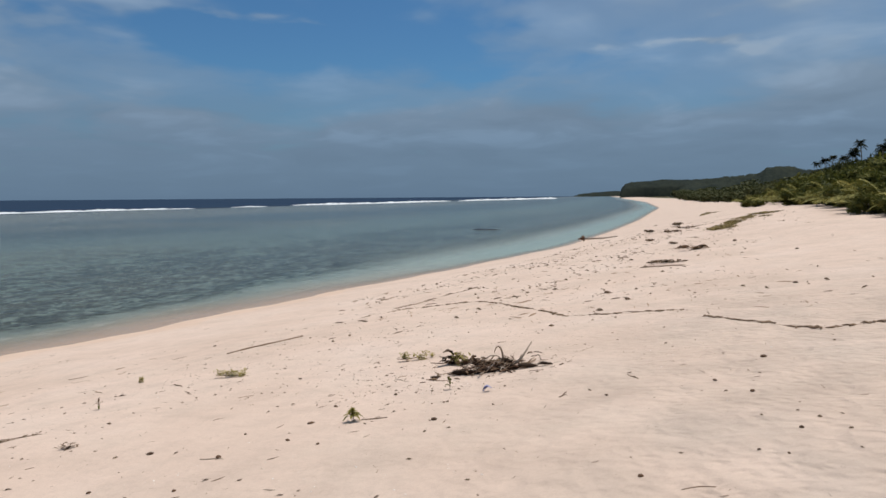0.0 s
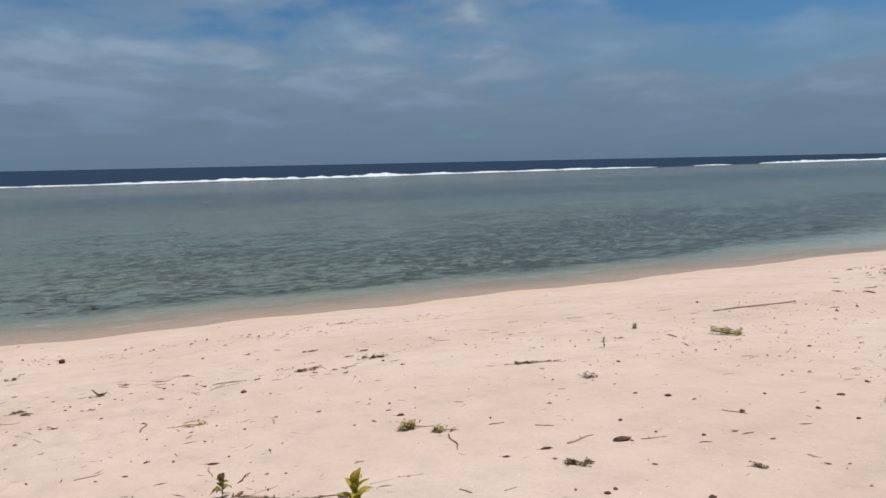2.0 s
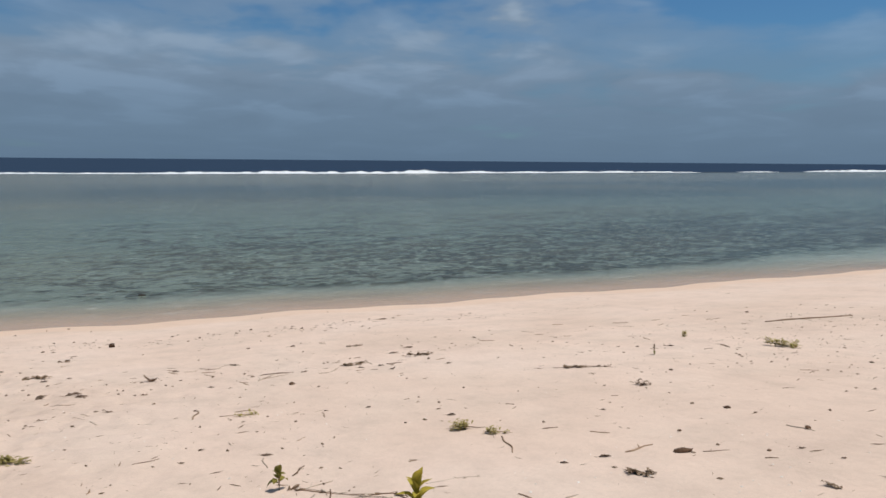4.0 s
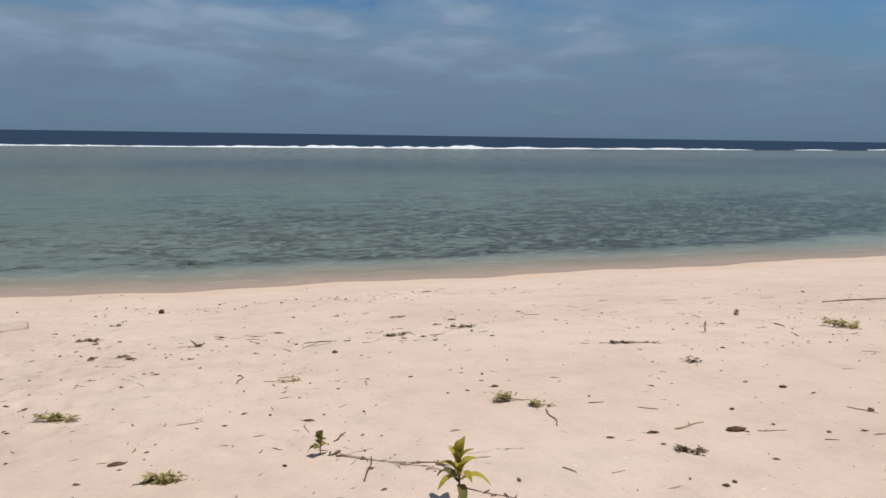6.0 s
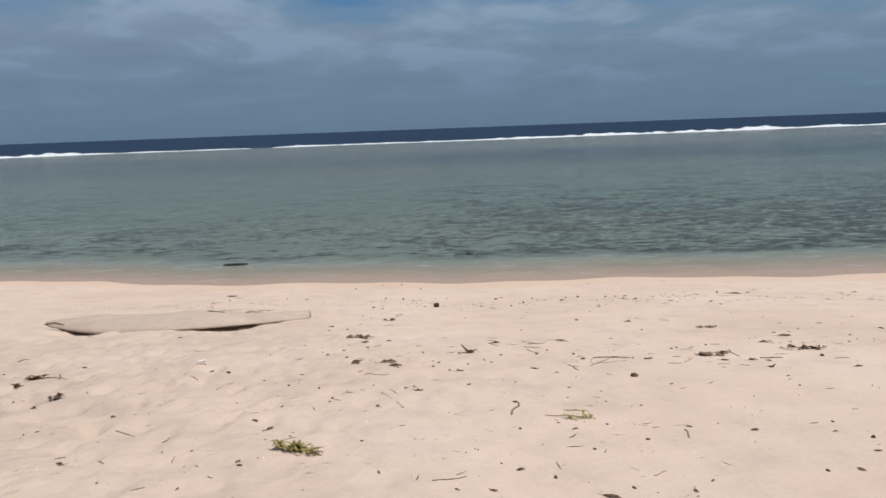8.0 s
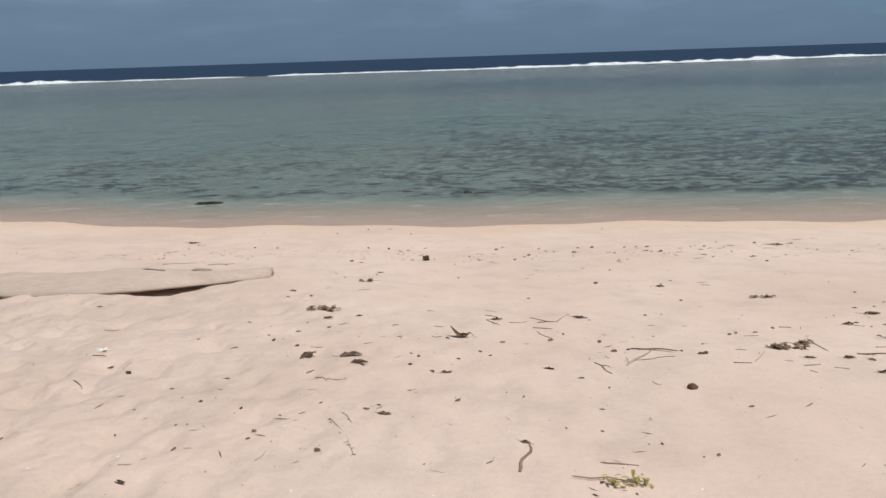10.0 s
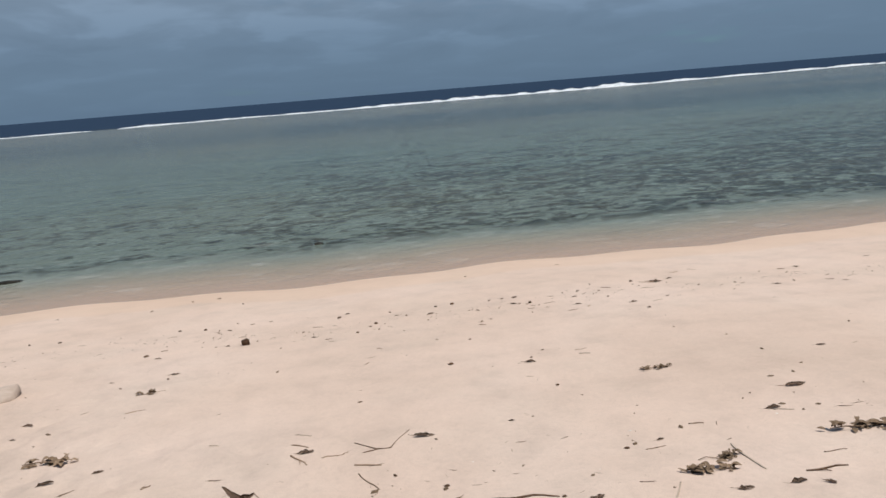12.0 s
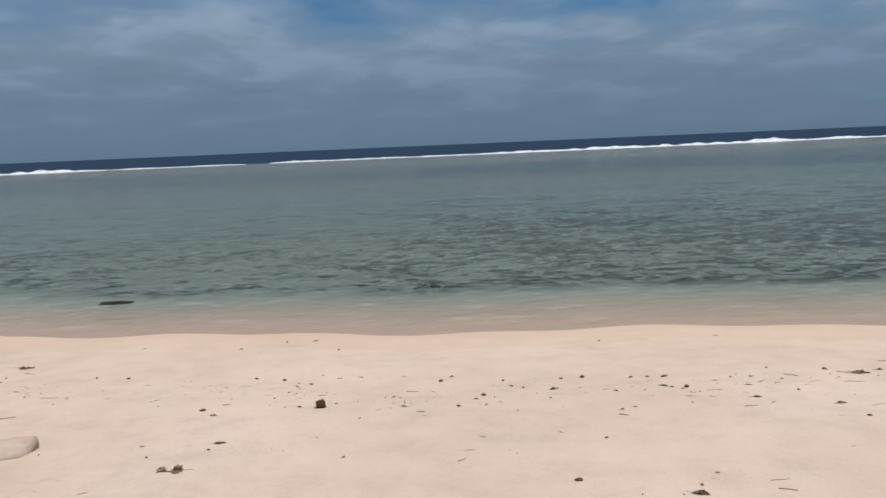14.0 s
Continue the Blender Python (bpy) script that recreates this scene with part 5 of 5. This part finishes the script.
WRACK_BITS = [(-14.07, 1.01, 0.072), (-14.34, -0.13, 0.064), (-14.21, 1.36, 0.053), (-15.29, 1.9, 0.049), (-15.84, 0.81, 0.052), (-15.27, 2.53, 0.049), (-17.84, 3.6, 0.049), (-15.2, 3.45, 0.073), (-14.56, 2.93, 0.067), (-13.75, 2.76, 0.069), (-13.86, 2.91, 0.03), (-15.29, 4.8, 0.037), (-14.85, 4.84, 0.14), (-14.86, 4.43, 0.07), (-13.97, 4.06, 0.103), (-13.68, 3.87, 0.108), (-15.07, 5.92, 0.097), (-13.14, 4.56, 0.045), (-13.47, 4.85, 0.142), (-11.87, 3.18, 0.119), (-11.84, 2.69, 0.034), (-12.91, 2.4, 0.034), (-13.1, -1.1, 0.034), (-12.98, -0.57, 0.034), (-12.81, -0.96, 0.032)]
for k, (x, y, size) in enumerate(FAR_BITS + HEAP_BITS + SEEDLING_BITS + LOG_BITS + MIDDLE_BITS + NEAR_BITS + TIDE_BITS + WRACK_BITS):
    r = random.Random(1500 + k)
    turn = r.gauss(80, 24)
    if size > 0.115 or (size > 0.06 and k % 3 == 0):
        twig(x, y, size * 1.05, turn, 1500 + k, mat=(TWIG, HUSK, TWIG, PALE_TWIG)[k % 4], thick=None if size < 0.5 else 0.03)
    elif size > 0.055 or k % 3 == 1:
        dead_leaf(x, y, max(size, 0.05), 1500 + k, "small curled scrap of dead leaf on the sand", r.uniform(0.4, 1.1), turn)
    else:
        pod(x, y, max(size, 0.03) * 0.62, 1500 + k, "small dark seed husk on the sand", r.uniform(1.1, 1.7))
FAR_LOG = new("driftwood_branch")
FAR_LOG.location = (-11.2, 58.0, gz(-11.2, 58.0))
tagged(FAR_LOG, "fallen weathered branch with a stump on the far sand", "driftwood")
bm = bmesh.new()
tube(bm, [(-1.6, 0.3, 0.10), (-0.7, 0.1, 0.15), (0.5, 0, 0.22), (1.7, -0.4, 0.42)], [0.09, 0.075, 0.06, 0.035], 9, 1, 0.1, random.Random(2))
part("trunk", bm, PALE_TWIG, FAR_LOG)
bm = bmesh.new()
tube(bm, [(-1.3, 0.2, 0.05), (-1.2, 0.2, 0.20), (-1.25, 0.25, 0.36)], [0.22, 0.18, 0.10], 9, 1, 0.2, random.Random(3))
part("stump", bm, HUSK, FAR_LOG, "dark broken root stump")


# ---- shallow-water things ----
def rock(name, x, y, size, seed, label, low=0.25):
    bm = bmesh.new()
    bmesh.ops.create_icosphere(bm, subdivisions=3, radius=0.5)
    for v in bm.verts:
        k = 1 + 0.35 * noise.noise(v.co * 3 + Vector((seed, 0, 0))) + 0.12 * noise.noise(v.co * 9)
        v.co = Vector((v.co.x * size[0] * k, v.co.y * size[1] * k, v.co.z * size[2] * k))
    ob = obj(name, bm, WET_WOOD)
    ob.location = (x, y, SEA - size[2] * low)
    return tagged(ob, label, "rock" if name == "reef_rock" else "driftwood")


rock("sunken_log", -23.35, -5.65, (0.30, 0.80, 0.14), 3, "dark waterlogged log lying in the shallows", 0.1)
rock("reef_rock", -30.3, 84.2, (4.2, 2.4, 0.35), 5, "low dark reef rock just above the water", 0.2)
rock("sunken_log", -23.45, 1.35, (0.16, 0.24, 0.10), 7, "small dark stone in the shallows", 0.05)


# ---- headland, hills and far shore ----
def bearing(turn, dist):
    """The point at that distance from the walk's start; turn: degrees to the left of +y."""
    return -dist * math.sin(radians(turn)), dist * math.cos(radians(turn))


def ridge(name, turns, dist, depth, heights, label, seed, canopy=3.0, steep=0.5):
    """A wooded ridge along an arc; heights: (turn, metres) along its crest."""
    n, m = 460, 30
    ts = np.linspace(turns[0], turns[1], n)
    hs = np.interp(-ts, [-t for t, _ in heights], [h for _, h in heights])
    X, Y, Z = (np.zeros((n, m)) for _ in range(3))
    for i in range(n):
        for j in range(m):
            s = j / (m - 1)
            d = dist + depth * s + 0.10 * depth * noise.noise((ts[i] * 0.6, seed, s))
            X[i, j], Y[i, j] = bearing(ts[i], d)
            rise = min(1, s / 0.45) ** steep if s < 0.45 else 1 - 0.5 * ((s - 0.45) / 0.55) ** 2
            b = noise.noise((X[i, j] * 0.045, Y[i, j] * 0.045, seed)) + 0.7 * noise.noise((X[i, j] * 0.16, Y[i, j] * 0.16, seed + 4)) + 0.5 * noise.noise((X[i, j] * 0.37, Y[i, j] * 0.37, seed + 7))
            Z[i, j] = SEA - 1 + hs[i] * rise + (canopy * b * min(1, s * 6) if hs[i] > 2 else 0)
    return tagged(sheet(name, X, Y, Z, FOREST), label, "hill", kind="structure")


ridge("headland", (9.25, -30), 1450, 300, [(9.25, 3), (9.12, 20), (8.85, 29), (8.3, 34), (7.0, 35), (5.6, 38), (5.2, 36), (0, 40), (-30, 52)], "wooded cliff headland ending in the sea", 2, 2.5, 0.25)
ridge("hill", (5.5, -30), 950, 240, [(5.5, 2), (4.4, 20), (2.6, 27), (0.6, 31), (-0.6, 33), (-1.2, 41), (-2.6, 42), (-3.6, 37), (-6, 40), (-30, 55)], "forested hill rising behind the beach", 5, 3.0, 0.8)
ridge("hill", (3.9, -30), 420, 150, [(3.9, 2), (3.4, 7.5), (1.8, 9.5), (0, 11), (-3, 13), (-30, 24)], "dark green coastal forest behind the beach", 8, 1.8, 0.35)
ridge("far_headland", (12.8, 9.0), 3300, 300, [(12.8, 2), (12.4, 12), (11.2, 20), (9.9, 25), (9.0, 27)], "low distant headland across the water", 9, 1.5, 0.5)


# ---- coastal trees and shrubs ----
def shrub_mesh(seed, mat, leaves=3000, leaf=0.085):
    """A rounded, uneven crown one metre high and wide: lobes of dense twigs, covered with small leaves."""
    r = random.Random(seed)
    verts, faces = [], []
    lobes = [(Vector((r.uniform(-0.36, 0.36), r.uniform(-0.36, 0.36), r.uniform(0.12, 0.72))), r.uniform(0.13, 0.28)) for _ in range(14)]
    ball = bmesh.new()
    bmesh.ops.create_icosphere(ball, subdivisions=2, radius=1.0)
    for c, rad in lobes:
        n = len(verts)
        for v in ball.verts:
            p = c + v.co * rad * (0.78 + 0.30 * noise.noise(v.co * 2.2 + c * 7))
            verts.append((p.x, p.y, max(p.z, 0.01)))
        faces += [tuple(n + v.index for v in f.verts) for f in ball.faces]
    ball.free()
    for _ in range(leaves):
        c, rad = r.choice(lobes)
        d = Vector((r.gauss(0, 1), r.gauss(0, 1), r.gauss(0.3, 1))).normalized()
        p = c + d * rad * r.uniform(0.70, 1.10)
        p.z = max(p.z, r.uniform(0.02, 0.10))
        way = (d + Vector((r.gauss(0, 0.7), r.gauss(0, 0.7), r.gauss(0.0, 0.6)))).normalized() * leaf * r.uniform(0.6, 1.4)
        side = way.cross(Vector((r.gauss(0, 1), r.gauss(0, 1), r.gauss(0, 1)))).normalized() * leaf * r.uniform(0.18, 0.34)
        n = len(verts)
        verts += [tuple(p), tuple(p + way * 0.5 + side), tuple(p + way), tuple(p + way * 0.5 - side)]
        faces.append((n, n + 1, n + 2, n + 3))
    mesh = bpy.data.meshes.new("crown")
    mesh.from_pydata(verts, [], faces)
    mesh.materials.append(mat)
    return mesh


def stem_mesh(seed):
    r = random.Random(seed)
    bm = bmesh.new()
    for _ in range(5):
        a = r.uniform(0, 6.28)
        tube(bm, [(0, 0, -0.05), (math.cos(a) * 0.08, math.sin(a) * 0.08, 0.2), (math.cos(a) * 0.22, math.sin(a) * 0.22, 0.5)], [0.035, 0.026, 0.012], 5)
    mesh = bpy.data.meshes.new("stem")
    bm.to_mesh(mesh)
    bm.free()
    mesh.materials.append(BARK)
    return mesh


def frond(bm, base, way, length, droop, pairs=20, leaf=0.27, broad=0.026):
    """A palm frond: an arching rib with a row of narrow leaflets on each side."""
    base, way = Vector(base), Vector(way).normalized()
    pts = [base + way * length * s + Vector((0, 0, -droop * length * s * s)) for s in np.linspace(0, 1, 7)]
    tube(bm, pts, [0.03 * (1 - 0.8 * s) * length / 3 for s in np.linspace(0, 1, 7)], 4)
    for i in range(pairs):
        s = 0.14 + 0.86 * i / (pairs - 1)
        p = base + way * length * s + Vector((0, 0, -droop * length * s * s))
        tang = (way + Vector((0, 0, -2 * droop * s))).normalized()
        side = tang.cross(Vector((0, 0, 1)))
        side = side.normalized() if side.length > 1e-3 else Vector((1, 0, 0))
        L = leaf * length * math.sin(math.pi * (0.18 + 0.72 * s))
        for sg in (-1, 1):
            q = p + (side * sg + tang * 0.55 + Vector((0, 0, -0.45))).normalized() * L
            blade(bm, p, q, broad * length, -0.08, 0.3, 2)


def palm(height, seed, fronds=46, size=2.6, lean=0.07):
    r = random.Random(seed)
    a = r.uniform(0, 6.28)
    bm = bmesh.new()
    pts = [Vector((math.cos(a) * lean * height * s * s, math.sin(a) * lean * height * s * s, height * s - 0.3 * (1 - s))) for s in np.linspace(0, 1, 8)]
    tube(bm, pts, [0.20 - 0.09 * s for s in np.linspace(0, 1, 8)], 8, 1, 0.06, r)
    trunk = new("palm_tree")
    part("trunk", bm, BARK, trunk)
    tagged(trunk, "tall coconut palm behind the beach scrub", "palm tree", "palms behind the beach")
    bm = bmesh.new()
    for k in range(fronds):
        b = k * 2.4 + r.uniform(-0.25, 0.25)
        up = r.uniform(-0.7, 1.9)
        frond(bm, pts[-1], (math.cos(b), math.sin(b), up), size * r.uniform(0.75, 1.1), r.uniform(0.30, 0.70), 14, 0.36, 0.05)
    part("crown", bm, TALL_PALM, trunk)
    return trunk


def young_palm(seed, size=2.2):
    r = random.Random(seed)
    ob = new("young_palm")
    for k in range(13):
        b = k * 2.4 + r.uniform(-0.3, 0.3)
        bm = bmesh.new()
        frond(bm, (0, 0, 0.1), (math.cos(b), math.sin(b), r.uniform(0.5, 2.0)), size * r.uniform(0.7, 1.15), r.uniform(0.35, 0.7), 18, 0.24, 0.034)
        part("frond", bm, PALM_LEAF, ob)
    return tagged(ob, "low yellow-green young palm at the edge of the sand", "palm", "young palms by the beach")


CROWNS = [shrub_mesh(s, SHRUB_LEAF) for s in (1, 2, 3, 4)]
FAR_CROWNS = [shrub_mesh(s, FAR_LEAF, 1800, 0.09) for s in (5, 6)]
STEMS = [stem_mesh(s) for s in (1, 2)]


def shrub(x, y, wide, tall, k, far=False):
    ob = new("beach_shrub" if tall < 3 else "coastal_tree")
    new("stem" if tall < 3 else "trunk", STEMS[k % 2]).parent = ob
    crown = new("crown", (FAR_CROWNS if far else CROWNS)[k % (2 if far else 4)])
    crown.parent = ob
    ob.matrix_world = pose(x, y, gz(x, y) - 0.05, 0, 0, k * 77) @ Matrix.Diagonal((wide, wide, tall, 1))
    label = "low green coastal shrub at the edge of the sand" if tall < 3 else ("dark green coastal tree in the far scrub" if far else "dense green coastal tree behind the beach")
    return tagged(ob, label, "shrub" if tall < 3 else "tree", "coastal scrub")


def edge_distance(turn):
    return float(np.interp(-turn, [-5, -3.5, -1, 1, 3, 5, 6.5, 8, 10, 16, 30], [480, 330, 200, 120, 84, 64, 52, 43, 38, 30, 24]))


def skyline(turn):
    """How high the scrub stands above the eye, in degrees."""
    return float(np.interp(-turn, [-5, -3, 0, 1, 4, 6, 9, 14, 30], [0.45, 0.55, 0.95, 1.1, 1.75, 2.2, 2.7, 3.2, 4.0]))


rnd = random.Random(77)
k = 0
for row, (mul, part_up) in enumerate(((1.0, 0.10), (1.10, 0.42), (1.28, 0.68), (1.55, 0.88), (2.0, 1.0))):
    turn = 4.6 if row else 4.0
    while turn > -17:
        d = edge_distance(turn) * mul * rnd.uniform(0.96, 1.06)
        x, y = bearing(turn + rnd.uniform(-0.2, 0.2), d)
        top = 1.5 + d * math.tan(radians(skyline(turn) * part_up * rnd.uniform(0.75, 1.08)))
        tall = max(0.7, top - gz(x, y))
        wide = max(1.6, tall * rnd.uniform(0.95, 1.5)) * (1.6 if d > 150 else 1.0)
        shrub(x, y, wide, tall, k, d > 130)
        k += 1
        turn -= max(0.35, math.degrees(wide * 0.62 / d)) * (1 if turn > -11 else 1.7)
for turn, d, wide, tall in ((-0.15, 92, 1.9, 1.1), (-0.75, 86, 1.5, 0.8), (-3.15, 76, 2.6, 1.5), (-3.5, 75, 1.6, 1.1)):
    x, y = bearing(turn, d)
    shrub(x, y, wide, tall, k)
    k += 1
for turn, up, share in ((-4.9, 1.95, 1.0), (-5.6, 2.1, 1.1), (-6.3, 2.3, 1.0), (-6.9, 2.6, 1.2), (-7.6, 2.7, 1.0), (-8.2, 2.75, 1.1), (-8.8, 2.95, 1.0), (-9.5, 3.1, 1.2), (-10.4, 3.2, 1.1)):
    x, y = bearing(turn, 215)
    tall = 1.5 + 215 * math.tan(radians(up)) - gz(x, y)
    shrub(x, y, tall * 0.8 * share, tall, k, True)
    k += 1
first = None
for k, (turn, d, size) in enumerate(((-0.6, 100, 1.0), (-1.3, 92, 1.1), (-2.4, 88, 1.0), (-3.4, 76, 1.2), (-4.1, 72, 0.9), (-5.2, 62, 1.2), (-6.2, 56, 1.0), (-7.0, 50, 1.2), (-7.7, 44, 1.15), (-8.8, 43, 1.3), (-10.0, 40, 1.2), (-0.9, 108, 1.2), (-2.9, 90, 1.3), (-4.6, 74, 1.2), (-5.7, 64, 1.3), (-6.6, 58, 1.3), (-8.2, 50, 1.5), (-9.4, 48, 1.5), (0.2, 130, 1.2), (-1.9, 104, 1.4), (-3.8, 86, 1.4))):
    x, y = bearing(turn, d)
    if first is None:
        first = young_palm(60, 2.4)
        first.matrix_world = pose(x, y, gz(x, y))
    else:
        copy_thing(first, pose(x, y, gz(x, y) + 0.1 * (k % 3), 0, 0, k * 63) @ Matrix.Diagonal((size, size, size, 1)))
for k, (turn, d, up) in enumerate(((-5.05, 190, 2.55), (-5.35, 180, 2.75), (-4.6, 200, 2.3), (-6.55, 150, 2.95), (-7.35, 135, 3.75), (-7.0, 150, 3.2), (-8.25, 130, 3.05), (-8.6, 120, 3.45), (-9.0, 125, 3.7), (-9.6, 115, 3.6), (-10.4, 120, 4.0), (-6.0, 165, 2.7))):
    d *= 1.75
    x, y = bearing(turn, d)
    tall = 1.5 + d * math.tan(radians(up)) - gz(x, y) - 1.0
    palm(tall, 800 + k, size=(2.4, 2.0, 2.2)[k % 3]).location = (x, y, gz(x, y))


# ---- creeping plants on the upper beach ----
def creeper(x, y, wide, deep, seed, turn):
    r = random.Random(seed)
    bm = bmesh.new()
    knots = [(r.gauss(0, wide * 0.5), r.gauss(0, deep * 0.42)) for _ in range(9)]
    for _ in range(420):
        kx, ky = r.choice(knots)
        px, py = kx + r.gauss(0, 0.16), ky + r.gauss(0, 0.30)
        q = Vector((px, py, gz(x + px, y + py) - gz(x, y) + 0.01))
        a = r.uniform(0, 6.28)
        L = r.uniform(0.08, 0.24)
        blade(bm, q, q + Vector((math.cos(a) * L, math.sin(a) * L, r.uniform(0.01, 0.05))), L * 0.6, 0.2, 0.3, 2)
    ob = obj("beach_creeper", bm, CREEPER)
    ob.location = (x, y, gz(x, y))
    return tagged(ob, "patch of olive-green creeping plants on the sand", "creeper", "creepers on the upper beach")


for k, (x, y, wide) in enumerate(((-1.62, 27.4, 1.0), (-2.3, 22.6, 0.8), (-4.1, 44.3, 1.1), (-3.5, 47.5, 1.0), (-4.6, 37.9, 0.7), (-6.4, 52.0, 1.3), (-5.2, 61.0, 1.5), (-3.0, 33.0, 0.6))):
    weed(x, y, wide, 940 + k, KELP, "tangled heap of dried brown seaweed on the far sand", 1.5, 0.16, 10 + 13 * k, 60)
for k, (x, y, w, d) in enumerate(((-1.3, 42, 0.75, 3.2), (-0.6, 46, 0.8, 3.2), (1.0, 56.5, 1.1, 3.4), (-4.6, 88, 1.6, 9), (0.2, 51, 0.6, 2.4))):
    creeper(x, y, w, d, 900 + k, 0)


# ---- small drift scattered over the sand ----
def scatter(name, count, mat, label, seed, spots, sizes, sliver=True, flat=0.5):
    """Uncountable small bits lying on the sand; spots: (x, y, spread in x, spread in y, share)."""
    r = random.Random(seed)
    verts, faces = [], []
    shares = [s[4] for s in spots]
    for _ in range(count):
        sx, sy, dx, dy, _w = r.choices(spots, shares)[0]
        x, y = r.uniform(sx - dx, sx + dx), sy + (r.uniform(-dy, dy))
        if dx < 0.8:
            x = float(shore_x(y)) + sx + r.gauss(0, dx * 0.5)
        if x - float(shore_x(y)) < 0.25:
            continue
        L = sizes[0] * (sizes[1] / sizes[0]) ** (r.random() ** 1.6)
        W = L * (r.uniform(0.035, 0.10) if sliver else r.uniform(0.32, 0.75))
        H = min(W, L * 0.4) * flat
        a = r.uniform(0, 3.14) if not sliver else r.gauss(1.57, 0.8)
        c, s = math.cos(a), math.sin(a)
        z = gz(x, y)
        n = len(verts)
        tip = r.uniform(0, 0.5) * min(L, 0.12) * 0.15
        for u, v, h in ((-0.5, 0, 0.1), (-0.1, 0.5, 0.2), (0.5, 0.1, 0.2), (0.1, -0.5, 0.1), (-0.12, 0.08, 1.0), (0.22, 0.0, 0.9)):
            verts.append((x + c * u * L - s * v * W, y + s * u * L + c * v * W, z + h * H + (tip if u > 0.4 else 0) + 0.001))
        faces += [(n + i, n + j, n + l) for i, j, l in ((0, 4, 1), (1, 4, 5), (1, 5, 2), (2, 5, 3), (3, 5, 4), (3, 4, 0))]
    mesh = bpy.data.meshes.new(name)
    mesh.from_pydata(verts, [], faces)
    mesh.materials.append(mat)
    return tagged(new(name, mesh), label, "beach debris", kind="stuff")


OPEN = [(-7.5, 3.0, 7.0, 8.5, 1.0), (-3.5, 4.0, 4.5, 5.0, 1.0), (4.9, 2.0, 0.6, 9.0, 0.75), (10.0, 2.0, 0.7, 4.0, 0.25), (-4.0, 13.0, 5.0, 5.0, 0.9), (-7.5, 9.5, 2.5, 4.0, 0.4), (-2.8, 7.2, 1.0, 0.8, 0.30), (-5.5, -1.5, 3.0, 3.0, 0.8), (-4.8, 9.5, 3.0, 3.0, 0.7), (-3.4, 6.8, 0.9, 0.9, 0.25)]
FAR_SPOTS = [(-4.0, 22.0, 4.5, 9.0, 1.0), (-2.5, 42.0, 5.5, 16.0, 1.0), (8.0, 34.0, 0.7, 16.0, 0.5), (-2.0, 14.5, 5.0, 4.0, 0.5)]
scatter("drift_slivers", 1750, TWIG, "small dry twig slivers scattered over the sand", 1, OPEN, (0.025, 0.13))
scatter("drift_crumbs", 2000, KELP, "small dark seaweed crumbs scattered over the sand", 2, OPEN, (0.010, 0.058), False)
scatter("pale_slivers", 600, PALE_TWIG, "pale dry stalk slivers scattered over the sand", 3, OPEN, (0.025, 0.13))
scatter("shell_grit", 640, SHELL, "white shell and coral chips scattered over the sand", 4, OPEN + [(-3.0, 3.0, 1.3, 1.4, 2.2)], (0.008, 0.028), False)
DRIFT_LINES = [(6.2, 34.0, 0.6, 15.0, 1.0), (9.0, 44.0, 0.75, 18.0, 1.0), (11.8, 38.0, 0.7, 14.0, 0.9), (7.6, 24.0, 0.5, 7.0, 0.4), (14.5, 40.0, 0.7, 12.0, 0.5), (12.9, 23.0, 0.5, 7.0, 0.5)]
scatter("far_drift", 620, KELP, "brown seaweed drift strewn over the far sand", 5, FAR_SPOTS, (0.06, 0.42), True, 0.9)
scatter("drift_line", 760, TWIG, "broken lines of brown seaweed and stalks left by the tide", 8, DRIFT_LINES, (0.08, 0.42), True, 0.9)
scatter("drift_line", 260, KELP, "broken lines of dark husks and leaves left by the tide", 9, DRIFT_LINES, (0.04, 0.17), False, 0.9)
scatter("far_crumbs", 200, KELP, "dark husks and leaf scraps on the far sand", 6, FAR_SPOTS, (0.03, 0.14), False, 0.9)
scatter("far_stalks", 480, TWIG, "dry stalks strewn over the far sand", 7, FAR_SPOTS, (0.08, 0.5))
